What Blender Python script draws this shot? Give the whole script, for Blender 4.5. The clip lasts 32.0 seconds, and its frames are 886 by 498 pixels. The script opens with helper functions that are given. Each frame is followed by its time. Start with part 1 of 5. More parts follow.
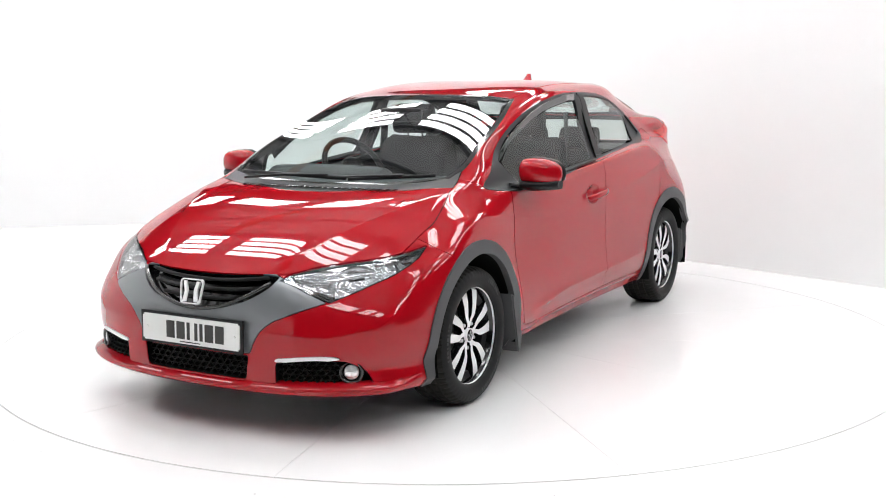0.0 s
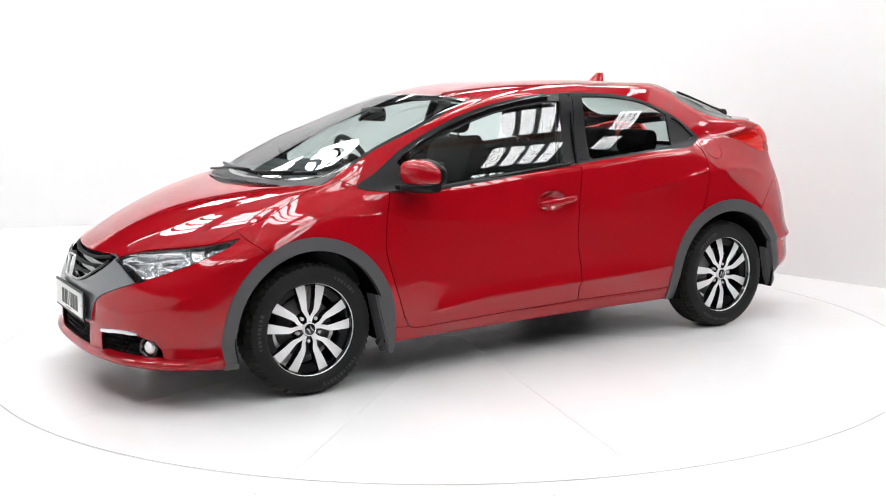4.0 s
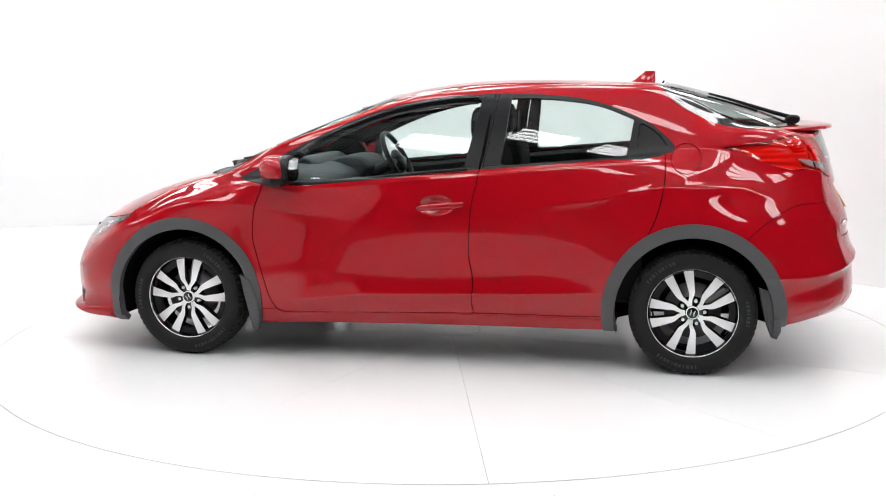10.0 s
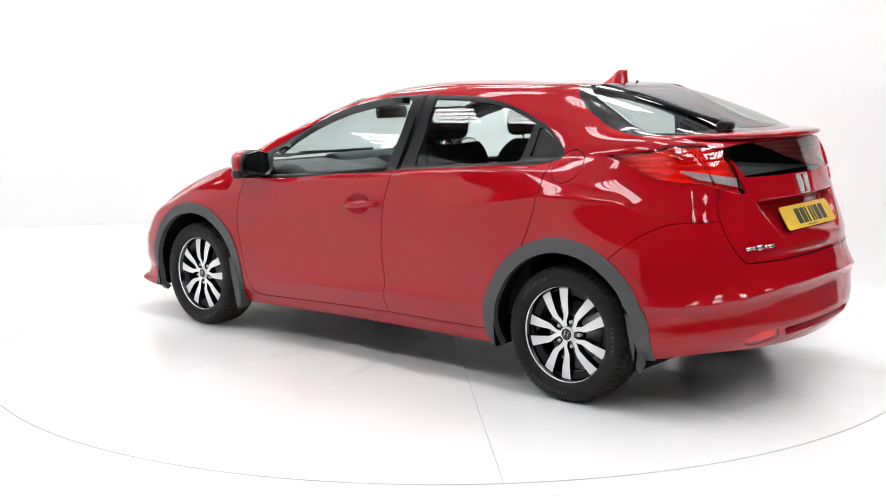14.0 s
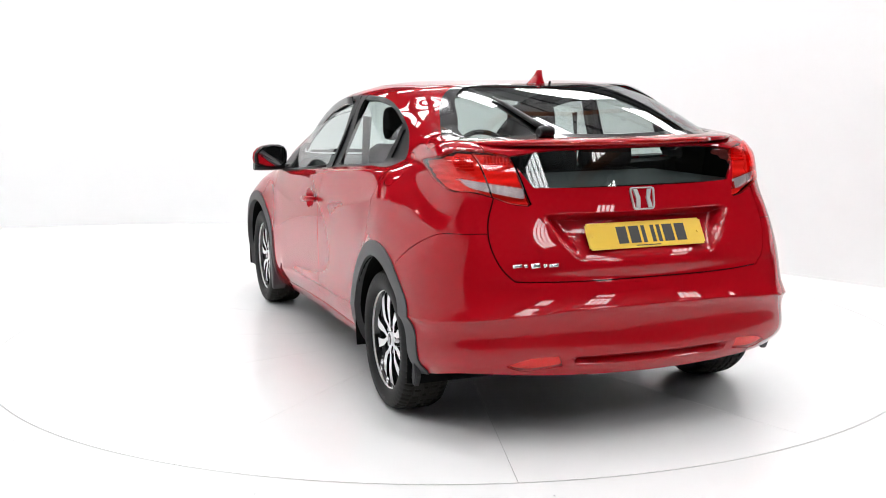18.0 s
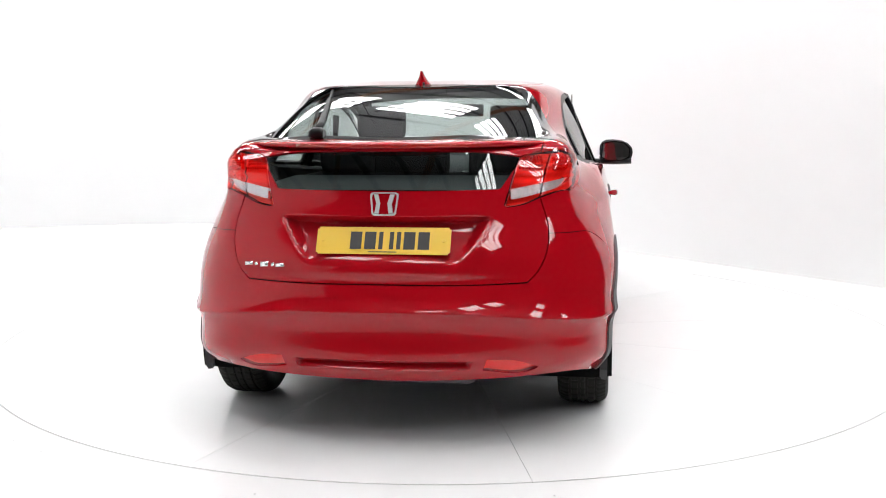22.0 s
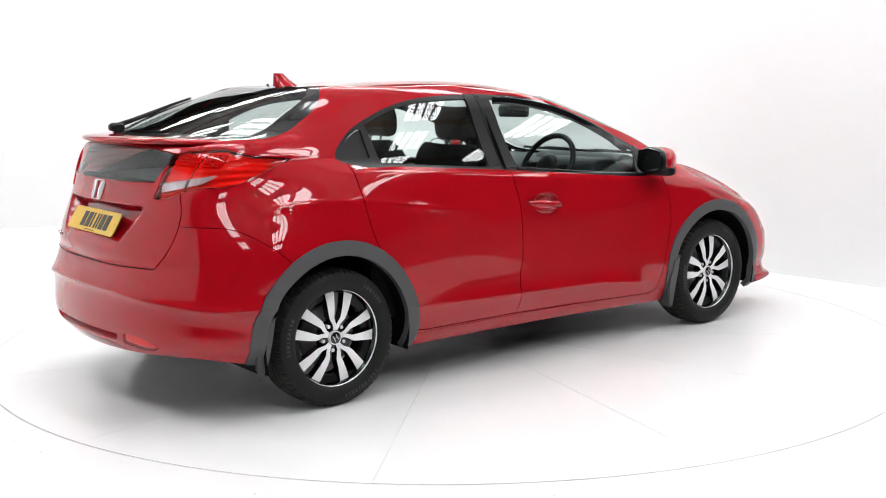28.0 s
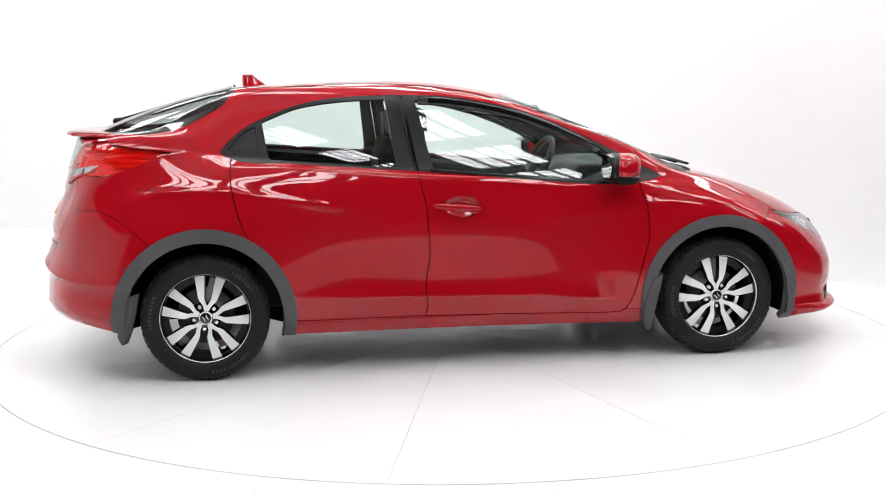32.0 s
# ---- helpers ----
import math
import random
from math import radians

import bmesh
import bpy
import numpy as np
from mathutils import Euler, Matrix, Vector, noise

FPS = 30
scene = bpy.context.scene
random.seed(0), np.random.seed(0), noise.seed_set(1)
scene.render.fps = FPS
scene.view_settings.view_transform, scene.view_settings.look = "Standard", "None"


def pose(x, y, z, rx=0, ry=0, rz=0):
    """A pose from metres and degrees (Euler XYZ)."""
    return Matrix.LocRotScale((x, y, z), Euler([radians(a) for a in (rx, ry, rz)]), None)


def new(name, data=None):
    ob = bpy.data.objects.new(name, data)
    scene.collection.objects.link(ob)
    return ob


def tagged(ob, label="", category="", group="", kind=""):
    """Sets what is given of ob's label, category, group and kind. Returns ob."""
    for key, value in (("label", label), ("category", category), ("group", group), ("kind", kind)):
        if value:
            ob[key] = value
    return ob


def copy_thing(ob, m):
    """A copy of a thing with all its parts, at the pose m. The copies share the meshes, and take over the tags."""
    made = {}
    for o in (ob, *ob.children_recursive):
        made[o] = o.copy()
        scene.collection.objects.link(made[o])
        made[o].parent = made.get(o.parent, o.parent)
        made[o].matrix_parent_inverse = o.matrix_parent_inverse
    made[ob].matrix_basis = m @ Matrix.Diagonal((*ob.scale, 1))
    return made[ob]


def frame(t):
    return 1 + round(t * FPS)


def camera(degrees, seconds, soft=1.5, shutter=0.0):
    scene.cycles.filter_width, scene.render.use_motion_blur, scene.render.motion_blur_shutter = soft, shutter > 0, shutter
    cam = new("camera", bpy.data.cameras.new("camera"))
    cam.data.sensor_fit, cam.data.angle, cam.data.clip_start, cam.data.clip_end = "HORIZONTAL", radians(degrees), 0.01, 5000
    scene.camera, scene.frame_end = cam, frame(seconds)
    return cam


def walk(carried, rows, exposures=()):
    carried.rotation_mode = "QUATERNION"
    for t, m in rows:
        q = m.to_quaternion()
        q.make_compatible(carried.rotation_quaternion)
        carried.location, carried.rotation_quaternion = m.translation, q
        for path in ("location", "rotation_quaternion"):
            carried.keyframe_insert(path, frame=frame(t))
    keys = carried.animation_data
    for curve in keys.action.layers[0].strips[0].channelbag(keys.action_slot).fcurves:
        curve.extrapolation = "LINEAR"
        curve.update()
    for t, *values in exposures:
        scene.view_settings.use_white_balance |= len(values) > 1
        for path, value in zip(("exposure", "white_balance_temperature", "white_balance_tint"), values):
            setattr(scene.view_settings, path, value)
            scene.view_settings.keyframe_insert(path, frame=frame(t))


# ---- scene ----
cam = camera(44.06, 32.0, soft=1.0)
EYE = pose(0, -6.205, 1.402, 90 - 8.564, 0, 0.372) @ pose(0, 0, 0, 0, 0, -0.54)
walk(cam, [(0, EYE), (32.0, EYE)])
START, RATE, SEAT = -119.43, -7.1976, (-0.048, -0.027, 0.0)

# ---- light ----
world = bpy.data.worlds.new("hall")
scene.world = world
world.use_nodes = True
world.node_tree.nodes["Background"].inputs[0].default_value = (1.0, 1.0, 1.0, 1)
world.node_tree.nodes["Background"].inputs[1].default_value = 0.1
scene.view_settings.exposure = 0.0


# ---- materials ----
def mat(name, colour, rough=0.5, metal=0.0, coat=0.0, grain=0.0, scale=40.0, bump=0.0, var=0.08, spec=0.5):
    m = bpy.data.materials.new(name)
    m.use_nodes = True
    nt = m.node_tree
    b = nt.nodes["Principled BSDF"]
    b.inputs["Base Color"].default_value = (*colour, 1)
    b.inputs["Roughness"].default_value = rough
    b.inputs["Metallic"].default_value = metal
    b.inputs["Coat Weight"].default_value = coat
    b.inputs["Coat Roughness"].default_value = 0.004
    b.inputs["Coat IOR"].default_value = 1.5
    b.inputs["Specular IOR Level"].default_value = spec
    if grain or bump:
        tc = nt.nodes.new("ShaderNodeTexCoord")
        big = nt.nodes.new("ShaderNodeTexNoise")
        big.inputs["Scale"].default_value = scale * 0.06
        big.inputs["Detail"].default_value = 5
        fine = nt.nodes.new("ShaderNodeTexNoise")
        fine.inputs["Scale"].default_value = scale
        fine.inputs["Detail"].default_value = 3
        for n in (big, fine):
            nt.links.new(tc.outputs["Object"], n.inputs["Vector"])
        mix = nt.nodes.new("ShaderNodeMath")
        mix.operation = "MULTIPLY_ADD"
        mix.inputs[1].default_value = 0.5
        nt.links.new(fine.outputs["Fac"], mix.inputs[0])
        half = nt.nodes.new("ShaderNodeMath")
        half.operation = "MULTIPLY"
        half.inputs[1].default_value = 0.5
        nt.links.new(big.outputs["Fac"], half.inputs[0])
        nt.links.new(half.outputs[0], mix.inputs[2])
        if grain:
            ramp = nt.nodes.new("ShaderNodeMapRange")
            ramp.inputs["To Min"].default_value = 1 - grain
            ramp.inputs["To Max"].default_value = 1 + grain
            nt.links.new(mix.outputs[0], ramp.inputs["Value"])
            sc = nt.nodes.new("ShaderNodeVectorMath")
            sc.operation = "SCALE"
            sc.inputs[0].default_value = colour
            nt.links.new(ramp.outputs[0], sc.inputs["Scale"])
            nt.links.new(sc.outputs[0], b.inputs["Base Color"])
            rr = nt.nodes.new("ShaderNodeMapRange")
            rr.inputs["To Min"].default_value = max(0.01, rough * (1 - var))
            rr.inputs["To Max"].default_value = min(1, rough * (1 + var))
            nt.links.new(mix.outputs[0], rr.inputs["Value"])
            nt.links.new(rr.outputs[0], b.inputs["Roughness"])
        if bump:
            bp = nt.nodes.new("ShaderNodeBump")
            bp.inputs["Strength"].default_value = bump
            bp.inputs["Distance"].default_value = 0.002
            nt.links.new(fine.outputs["Fac"], bp.inputs["Height"])
            nt.links.new(bp.outputs[0], b.inputs["Normal"])
    return m


def glass(name, tint, rough=0.0):
    m = bpy.data.materials.new(name)
    m.use_nodes = True
    nt = m.node_tree
    nt.nodes.clear()
    out = nt.nodes.new("ShaderNodeOutputMaterial")
    tr = nt.nodes.new("ShaderNodeBsdfTransparent")
    tr.inputs[0].default_value = (*tint, 1)
    gl = nt.nodes.new("ShaderNodeBsdfGlossy")
    gl.inputs["Roughness"].default_value = rough
    lw = nt.nodes.new("ShaderNodeLayerWeight")
    lw.inputs["Blend"].default_value = 0.5
    p5 = nt.nodes.new("ShaderNodeMath")
    p5.operation = "POWER"
    p5.inputs[1].default_value = 4.5
    nt.links.new(lw.outputs["Facing"], p5.inputs[0])
    fr = nt.nodes.new("ShaderNodeMapRange")
    fr.inputs["To Min"].default_value = 0.075
    fr.inputs["To Max"].default_value = 0.95
    nt.links.new(p5.outputs[0], fr.inputs["Value"])
    mx = nt.nodes.new("ShaderNodeMixShader")
    nt.links.new(fr.outputs[0], mx.inputs[0])
    nt.links.new(tr.outputs[0], mx.inputs[1])
    nt.links.new(gl.outputs[0], mx.inputs[2])
    nt.links.new(mx.outputs[0], out.inputs["Surface"])
    return m


def glow(name, colour, strength):
    m = bpy.data.materials.new(name)
    m.use_nodes = True
    b = m.node_tree.nodes["Principled BSDF"]
    b.inputs["Base Color"].default_value = (*colour, 1)
    b.inputs["Emission Color"].default_value = (*colour, 1)
    b.inputs["Emission Strength"].default_value = strength
    return m


RED = mat("red_paint", (0.375, 0.003, 0.009), 0.5, 0.0, 1.0, grain=0.03, scale=900, spec=0.0)
CLAD = mat("grey_cladding", (0.068, 0.068, 0.071), 0.55, grain=0.08, scale=300, bump=0.15)
SILVER = mat("satin_grey_garnish", (0.17, 0.18, 0.19), 0.32, 0.3, 0.4, grain=0.03, scale=500)
BLACK = mat("black_plastic", (0.006, 0.006, 0.007), 0.36, grain=0.1, scale=200, spec=0.25)
BRIGHT = mat("bright_chrome", (0.86, 0.86, 0.87), 0.2, 0.45)
MESH = mat("black_mesh_plastic", (0.006, 0.006, 0.006), 0.6, spec=0.25)
MIRROR = mat("mirror_glass", (0.85, 0.86, 0.87), 0.02, 1.0)
GLOSS = mat("gloss_black", (0.006, 0.006, 0.007), 0.12, 0, 0.6)
MATT = mat("black_lining", (0.004, 0.004, 0.004), 0.9, spec=0.1)
RUBBER = mat("tyre_rubber", (0.008, 0.008, 0.008), 0.62, grain=0.35, scale=120, bump=0.25, var=0.2, spec=0.28)
TREAD = mat("dusty_tread_rubber", (0.019, 0.018, 0.016), 0.8, grain=0.35, scale=90, bump=0.3, var=0.1, spec=0.25)
MARKRUBBER = mat("raised_rubber", (0.018, 0.018, 0.018), 0.6, grain=0.2, scale=90)
ALLOY = mat("machined_alloy", (0.88, 0.88, 0.88), 0.45, 0.2, grain=0.05, scale=300)
CHROME = mat("chrome", (0.88, 0.88, 0.89), 0.14, 0.85)
CLEAR = glass("lamp_glass", (0.96, 0.97, 0.98))
CLEARLENS = glass("clear_lens_plastic", (0.90, 0.90, 0.92), 0.03)
LENSRED = glass("red_lens_plastic", (0.98, 0.13, 0.11), 0.02)
LAMPRED = mat("red_lamp_back", (0.88, 0.14, 0.12), 0.3, 0.1, grain=0.2, scale=90, bump=0.5)
LAMPSILVER = mat("silver_lamp_back", (0.88, 0.88, 0.89), 0.22, 0.65, grain=0.12, scale=110, bump=0.8)
LEDRED = mat("red_light_points", (0.75, 0.03, 0.03), 0.2, 0.2)
LAMPBLACK = mat("lamp_housing", (0.78, 0.79, 0.80), 0.12, 0.85, grain=0.05, scale=50)
PLATEINK = mat("plate_ink", (0.03, 0.028, 0.025), 0.5)
PLATEWHITE = mat("plate_white", (0.78, 0.78, 0.76), 0.35, grain=0.03, scale=60)
PLATEYELLOW = mat("plate_yellow", (0.80, 0.50, 0.03), 0.35, grain=0.03, scale=60)
IRON = mat("dull_iron", (0.30, 0.29, 0.28), 0.45, 0.8, grain=0.2, scale=60)
FABRIC = mat("dark_seat_fabric", (0.010, 0.010, 0.011), 0.85, grain=0.3, scale=300, bump=0.3, spec=0.2)
DASH = mat("grey_dash_plastic", (0.05, 0.054, 0.058), 0.6, grain=0.1, scale=300, bump=0.2, spec=0.3)
LINING = mat("pale_headlining", (0.35, 0.35, 0.34), 0.9, grain=0.1, scale=200)
WINDOW = glass("clear_glass", (0.85, 0.925, 0.905))
DARKGLASS = glass("tinted_glass", (0.62, 0.68, 0.66))
WHITE = mat("white_studio_paint", (0.86, 0.86, 0.86), 0.45, grain=0.02, scale=6, bump=0.02)
FLOOR = mat("white_floor_paint", (0.86, 0.86, 0.86), 0.22, grain=0.02, scale=8, bump=0.02)

CONCRETE = mat("hall_concrete", (0.10, 0.10, 0.10), 0.6, grain=0.15, scale=6)
ROOFING = mat("grey_roof_sheets", (0.34, 0.34, 0.345), 0.7, grain=0.12, scale=4)
HALL = mat("hall_wall", (0.06, 0.055, 0.05), 0.8, grain=0.15, scale=4)
STEEL = mat("dark_steel", (0.04, 0.04, 0.045), 0.5, 0.3, grain=0.1, scale=40)
RUST = mat("orange_beam_paint", (0.22, 0.08, 0.032), 0.6, grain=0.2, scale=12)
HOUSING = mat("lamp_housing_grey", (0.02, 0.02, 0.02), 0.6, grain=0.03, scale=20)
JOINT = mat("joint_grey", (0.42, 0.42, 0.42), 0.7, grain=0.1, scale=30)
TUBE = glow("lamp_tube", (0.985, 0.992, 1.0), 13.1)


# ---- mesh tools ----
def part(name, bm, material, parent=None, label=""):
    me = bpy.data.meshes.new(name)
    bm.to_mesh(me)
    bm.free()
    me.materials.append(material)
    ob = new(name, me)
    ob.parent = parent
    if label:
        ob["label"] = label
    return ob


def hermite(P, mirror_start, mirror_end, n):
    """A smooth curve through the rows of P (k, m, 3) along its first axis; n steps a span."""
    P = np.asarray(P, float)
    flip = np.array([1, -1, 1.0])
    first = P[1] * flip if mirror_start else 2 * P[0] - P[1]
    last = P[-2] * flip if mirror_end else 2 * P[-1] - P[-2]
    Q = np.concatenate([first[None], P, last[None]])
    h = np.maximum(np.linalg.norm(np.diff(Q, axis=0), axis=2, keepdims=True), 1e-6)
    d = np.diff(Q, axis=0) / h
    m = (d[:-1] * h[1:] + d[1:] * h[:-1]) / (h[:-1] + h[1:])
    out = []
    for i in range(len(P) - 1):
        for k in range(n):
            t = k / n
            a, b = P[i], P[i + 1]
            out.append((2 * t ** 3 - 3 * t ** 2 + 1) * a + (t ** 3 - 2 * t ** 2 + t) * h[i + 1] * m[i]
                       + (3 * t ** 2 - 2 * t ** 3) * b + (t ** 3 - t ** 2) * h[i + 1] * m[i + 1])
    out.append(P[-1])
    return np.array(out)


# Feature lines of the left half of the body, each from the nose's middle round the flank to the tail's middle.
BOTTOM = [(2.065, 0, 0.165), (2.055, 0.3, 0.163), (1.99, 0.565, 0.165), (1.85, 0.74, 0.172), (1.72, 0.808, 0.175), (1.3, 0.82, 0.18), (0.9, 0.815, 0.185), (0.3, 0.8, 0.195),
    (-0.25, 0.8, 0.2), (-0.85, 0.805, 0.203), (-1.3, 0.82, 0.22), (-1.7, 0.81, 0.25), (-1.88, 0.72, 0.285), (-2.01, 0.5, 0.285), (-2.06, 0.25, 0.278), (-2.075, 0, 0.275)]
LOWER = [(2.135, 0, 0.2), (2.12, 0.3, 0.2), (2.04, 0.605, 0.2), (1.91, 0.78, 0.205), (1.74, 0.843, 0.225), (1.3, 0.865, 0.25), (0.9, 0.85, 0.245), (0.3, 0.84, 0.255),
    (-0.25, 0.84, 0.262), (-0.85, 0.85, 0.275), (-1.3, 0.875, 0.3), (-1.7, 0.855, 0.31), (-1.91, 0.755, 0.335), (-2.045, 0.52, 0.335), (-2.1, 0.25, 0.33), (-2.115, 0, 0.33)]
RUB = [(2.15, 0, 0.36), (2.135, 0.3, 0.36), (2.05, 0.595, 0.36), (1.915, 0.78, 0.36), (1.75, 0.858, 0.37), (1.3, 0.882, 0.4), (0.9, 0.868, 0.372), (0.3, 0.862, 0.37),
    (-0.25, 0.862, 0.377), (-0.85, 0.868, 0.393), (-1.3, 0.888, 0.42), (-1.7, 0.856, 0.43), (-1.909, 0.753, 0.44), (-2.048, 0.52, 0.44), (-2.1, 0.25, 0.44), (-2.115, 0, 0.44)]
FLANK = [(2.135, 0, 0.5), (2.12, 0.3, 0.5), (2.03, 0.585, 0.5), (1.89, 0.775, 0.51), (1.73, 0.86, 0.54), (1.3, 0.885, 0.56), (0.9, 0.868, 0.52), (0.3, 0.866, 0.52),
    (-0.25, 0.866, 0.53), (-0.85, 0.872, 0.54), (-1.3, 0.89, 0.56), (-1.7, 0.856, 0.56), (-1.894, 0.753, 0.525), (-2.038, 0.52, 0.53), (-2.09, 0.25, 0.53), (-2.105, 0, 0.53)]
WAIST = [(2.1, 0, 0.59), (2.075, 0.3, 0.6), (1.96, 0.575, 0.6), (1.81, 0.765, 0.615), (1.68, 0.848, 0.66), (1.3, 0.88, 0.69), (0.9, 0.865, 0.66), (0.3, 0.866, 0.66),
    (-0.25, 0.866, 0.67), (-0.85, 0.872, 0.68), (-1.3, 0.888, 0.69), (-1.7, 0.85, 0.69), (-1.886, 0.745, 0.63), (-2.022, 0.5, 0.62), (-2.075, 0.25, 0.615), (-2.085, 0, 0.61)]
CREASE = [(2.07, 0, 0.64), (2.03, 0.3, 0.652), (1.91, 0.53, 0.67), (1.77, 0.68, 0.715), (1.58, 0.79, 0.735), (1.3, 0.845, 0.8), (0.9, 0.845, 0.8), (0.3, 0.855, 0.8),
    (-0.25, 0.855, 0.82), (-0.85, 0.86, 0.84), (-1.3, 0.853, 0.86), (-1.62, 0.79, 0.87), (-1.85, 0.735, 0.8), (-1.99, 0.52, 0.77), (-2.055, 0.25, 0.755), (-2.075, 0, 0.75)]
SHOULDER = [(1.9, 0, 0.735), (1.87, 0.27, 0.742), (1.77, 0.47, 0.755), (1.64, 0.62, 0.805), (1.47, 0.72, 0.825), (1.22, 0.77, 0.87), (0.92, 0.8, 0.897), (0.3, 0.834, 0.933),
    (-0.25, 0.836, 0.963), (-0.85, 0.812, 1.003), (-1.3, 0.785, 1.012), (-1.6, 0.73, 1), (-1.8, 0.69, 0.975), (-1.9, 0.545, 0.96), (-1.98, 0.26, 0.945), (-2.01, 0, 0.94)]
BELT = [(1.62, 0, 0.858), (1.6, 0.27, 0.862), (1.5, 0.47, 0.87), (1.4, 0.6, 0.895), (1.27, 0.68, 0.91), (1.12, 0.73, 0.92), (0.9, 0.765, 0.925), (0.3, 0.795, 0.945),
    (-0.25, 0.79, 0.985), (-0.85, 0.755, 1.04), (-1.25, 0.715, 1.075), (-1.5, 0.72, 1.085), (-1.74, 0.7, 1.1), (-1.86, 0.53, 1.12), (-1.93, 0.26, 1.125), (-1.95, 0, 1.125)]
SILL = [(1.31, 0, 0.937), (1.29, 0.27, 0.937), (1.22, 0.47, 0.937), (1.17, 0.6, 0.952), (1.08, 0.67, 0.967), (1, 0.71, 0.987), (0.84, 0.72, 1), (0.28, 0.765, 1),
    (-0.25, 0.765, 1.03), (-0.83, 0.725, 1.1), (-1.2, 0.677, 1.14), (-1.42, 0.677, 1.155), (-1.68, 0.669, 1.165), (-1.815, 0.522, 1.145), (-1.915, 0.26, 1.15), (-1.945, 0, 1.15)]
PANE = [(1.16, 0, 0.979), (1.14, 0.27, 0.979), (1.08, 0.47, 0.987), (1.03, 0.59, 1.022), (0.95, 0.63, 1.05), (0.86, 0.655, 1.08), (0.72, 0.655, 1.09), (0.24, 0.694, 1.15),
    (-0.25, 0.706, 1.17), (-0.8, 0.685, 1.2), (-1.13, 0.644, 1.21), (-1.35, 0.612, 1.21), (-1.58, 0.565, 1.195), (-1.72, 0.436, 1.192), (-1.83, 0.22, 1.179), (-1.86, 0, 1.174)]
HEAD = [(0.78, 0, 1.153), (0.765, 0.25, 1.153), (0.74, 0.45, 1.164), (0.68, 0.53, 1.176), (0.6, 0.575, 1.202), (0.48, 0.585, 1.225), (0.36, 0.609, 1.265), (0.1, 0.635, 1.315),
    (-0.25, 0.647, 1.335), (-0.7, 0.636, 1.32), (-1.02, 0.602, 1.297), (-1.2, 0.562, 1.289), (-1.35, 0.496, 1.288), (-1.48, 0.388, 1.29), (-1.56, 0.2, 1.289), (-1.585, 0, 1.277)]
RAIL = [(0.36, 0, 1.333), (0.345, 0.22, 1.333), (0.31, 0.38, 1.328), (0.26, 0.46, 1.324), (0.2, 0.505, 1.332), (0.1, 0.535, 1.347), (0, 0.5536, 1.362), (-0.1, 0.569, 1.372),
    (-0.3, 0.5758, 1.382), (-0.65, 0.5744, 1.382), (-0.9, 0.5548, 1.379), (-1.05, 0.5098, 1.381), (-1.13, 0.4444, 1.388), (-1.2, 0.3372, 1.382), (-1.25, 0.17, 1.38), (-1.27, 0, 1.372)]
ROOF = [(0.12, 0, 1.38), (0.11, 0.17, 1.38), (0.09, 0.3, 1.38), (0.06, 0.37, 1.382), (0.01, 0.41, 1.388), (-0.06, 0.43, 1.396), (-0.15, 0.44, 1.403), (-0.25, 0.445, 1.408),
    (-0.4, 0.445, 1.41), (-0.6, 0.44, 1.41), (-0.75, 0.41, 1.408), (-0.85, 0.37, 1.407), (-0.92, 0.32, 1.407), (-0.97, 0.24, 1.406), (-1, 0.12, 1.403), (-1.01, 0, 1.398)]
SPINE = [(-.1 - .04 * i, 0, 1.411 + .011 * math.sin(math.pi * i / 15)) for i in range(16)]
LINES = (BOTTOM, LOWER, RUB, FLANK, WAIST, CREASE, SHOULDER, BELT, SILL, PANE, HEAD, RAIL, ROOF, SPINE)
NU, NV = 18, 16


def fair(G, su, sv):
    """Smooths a grid of points a little along both ways, mirrored at the car's middle plane."""
    flip = np.array([1, -1, 1.0])
    for axis, sig, start_mirror in ((1, su, True), (0, sv, False)):
        G = np.moveaxis(G, axis, 0)
        r = int(3 * sig)
        w = np.exp(-0.5 * (np.arange(-r, r + 1) / sig) ** 2)
        w /= w.sum()
        head = G[r:0:-1] * flip if start_mirror else 2 * G[:1] - G[r:0:-1]
        tail = G[-2:-r - 2:-1] * flip
        E = np.concatenate([head, G, tail])
        G = sum(w[k] * E[k:k + len(G)] for k in range(2 * r + 1))
        G = np.moveaxis(G, 0, axis)
    return G


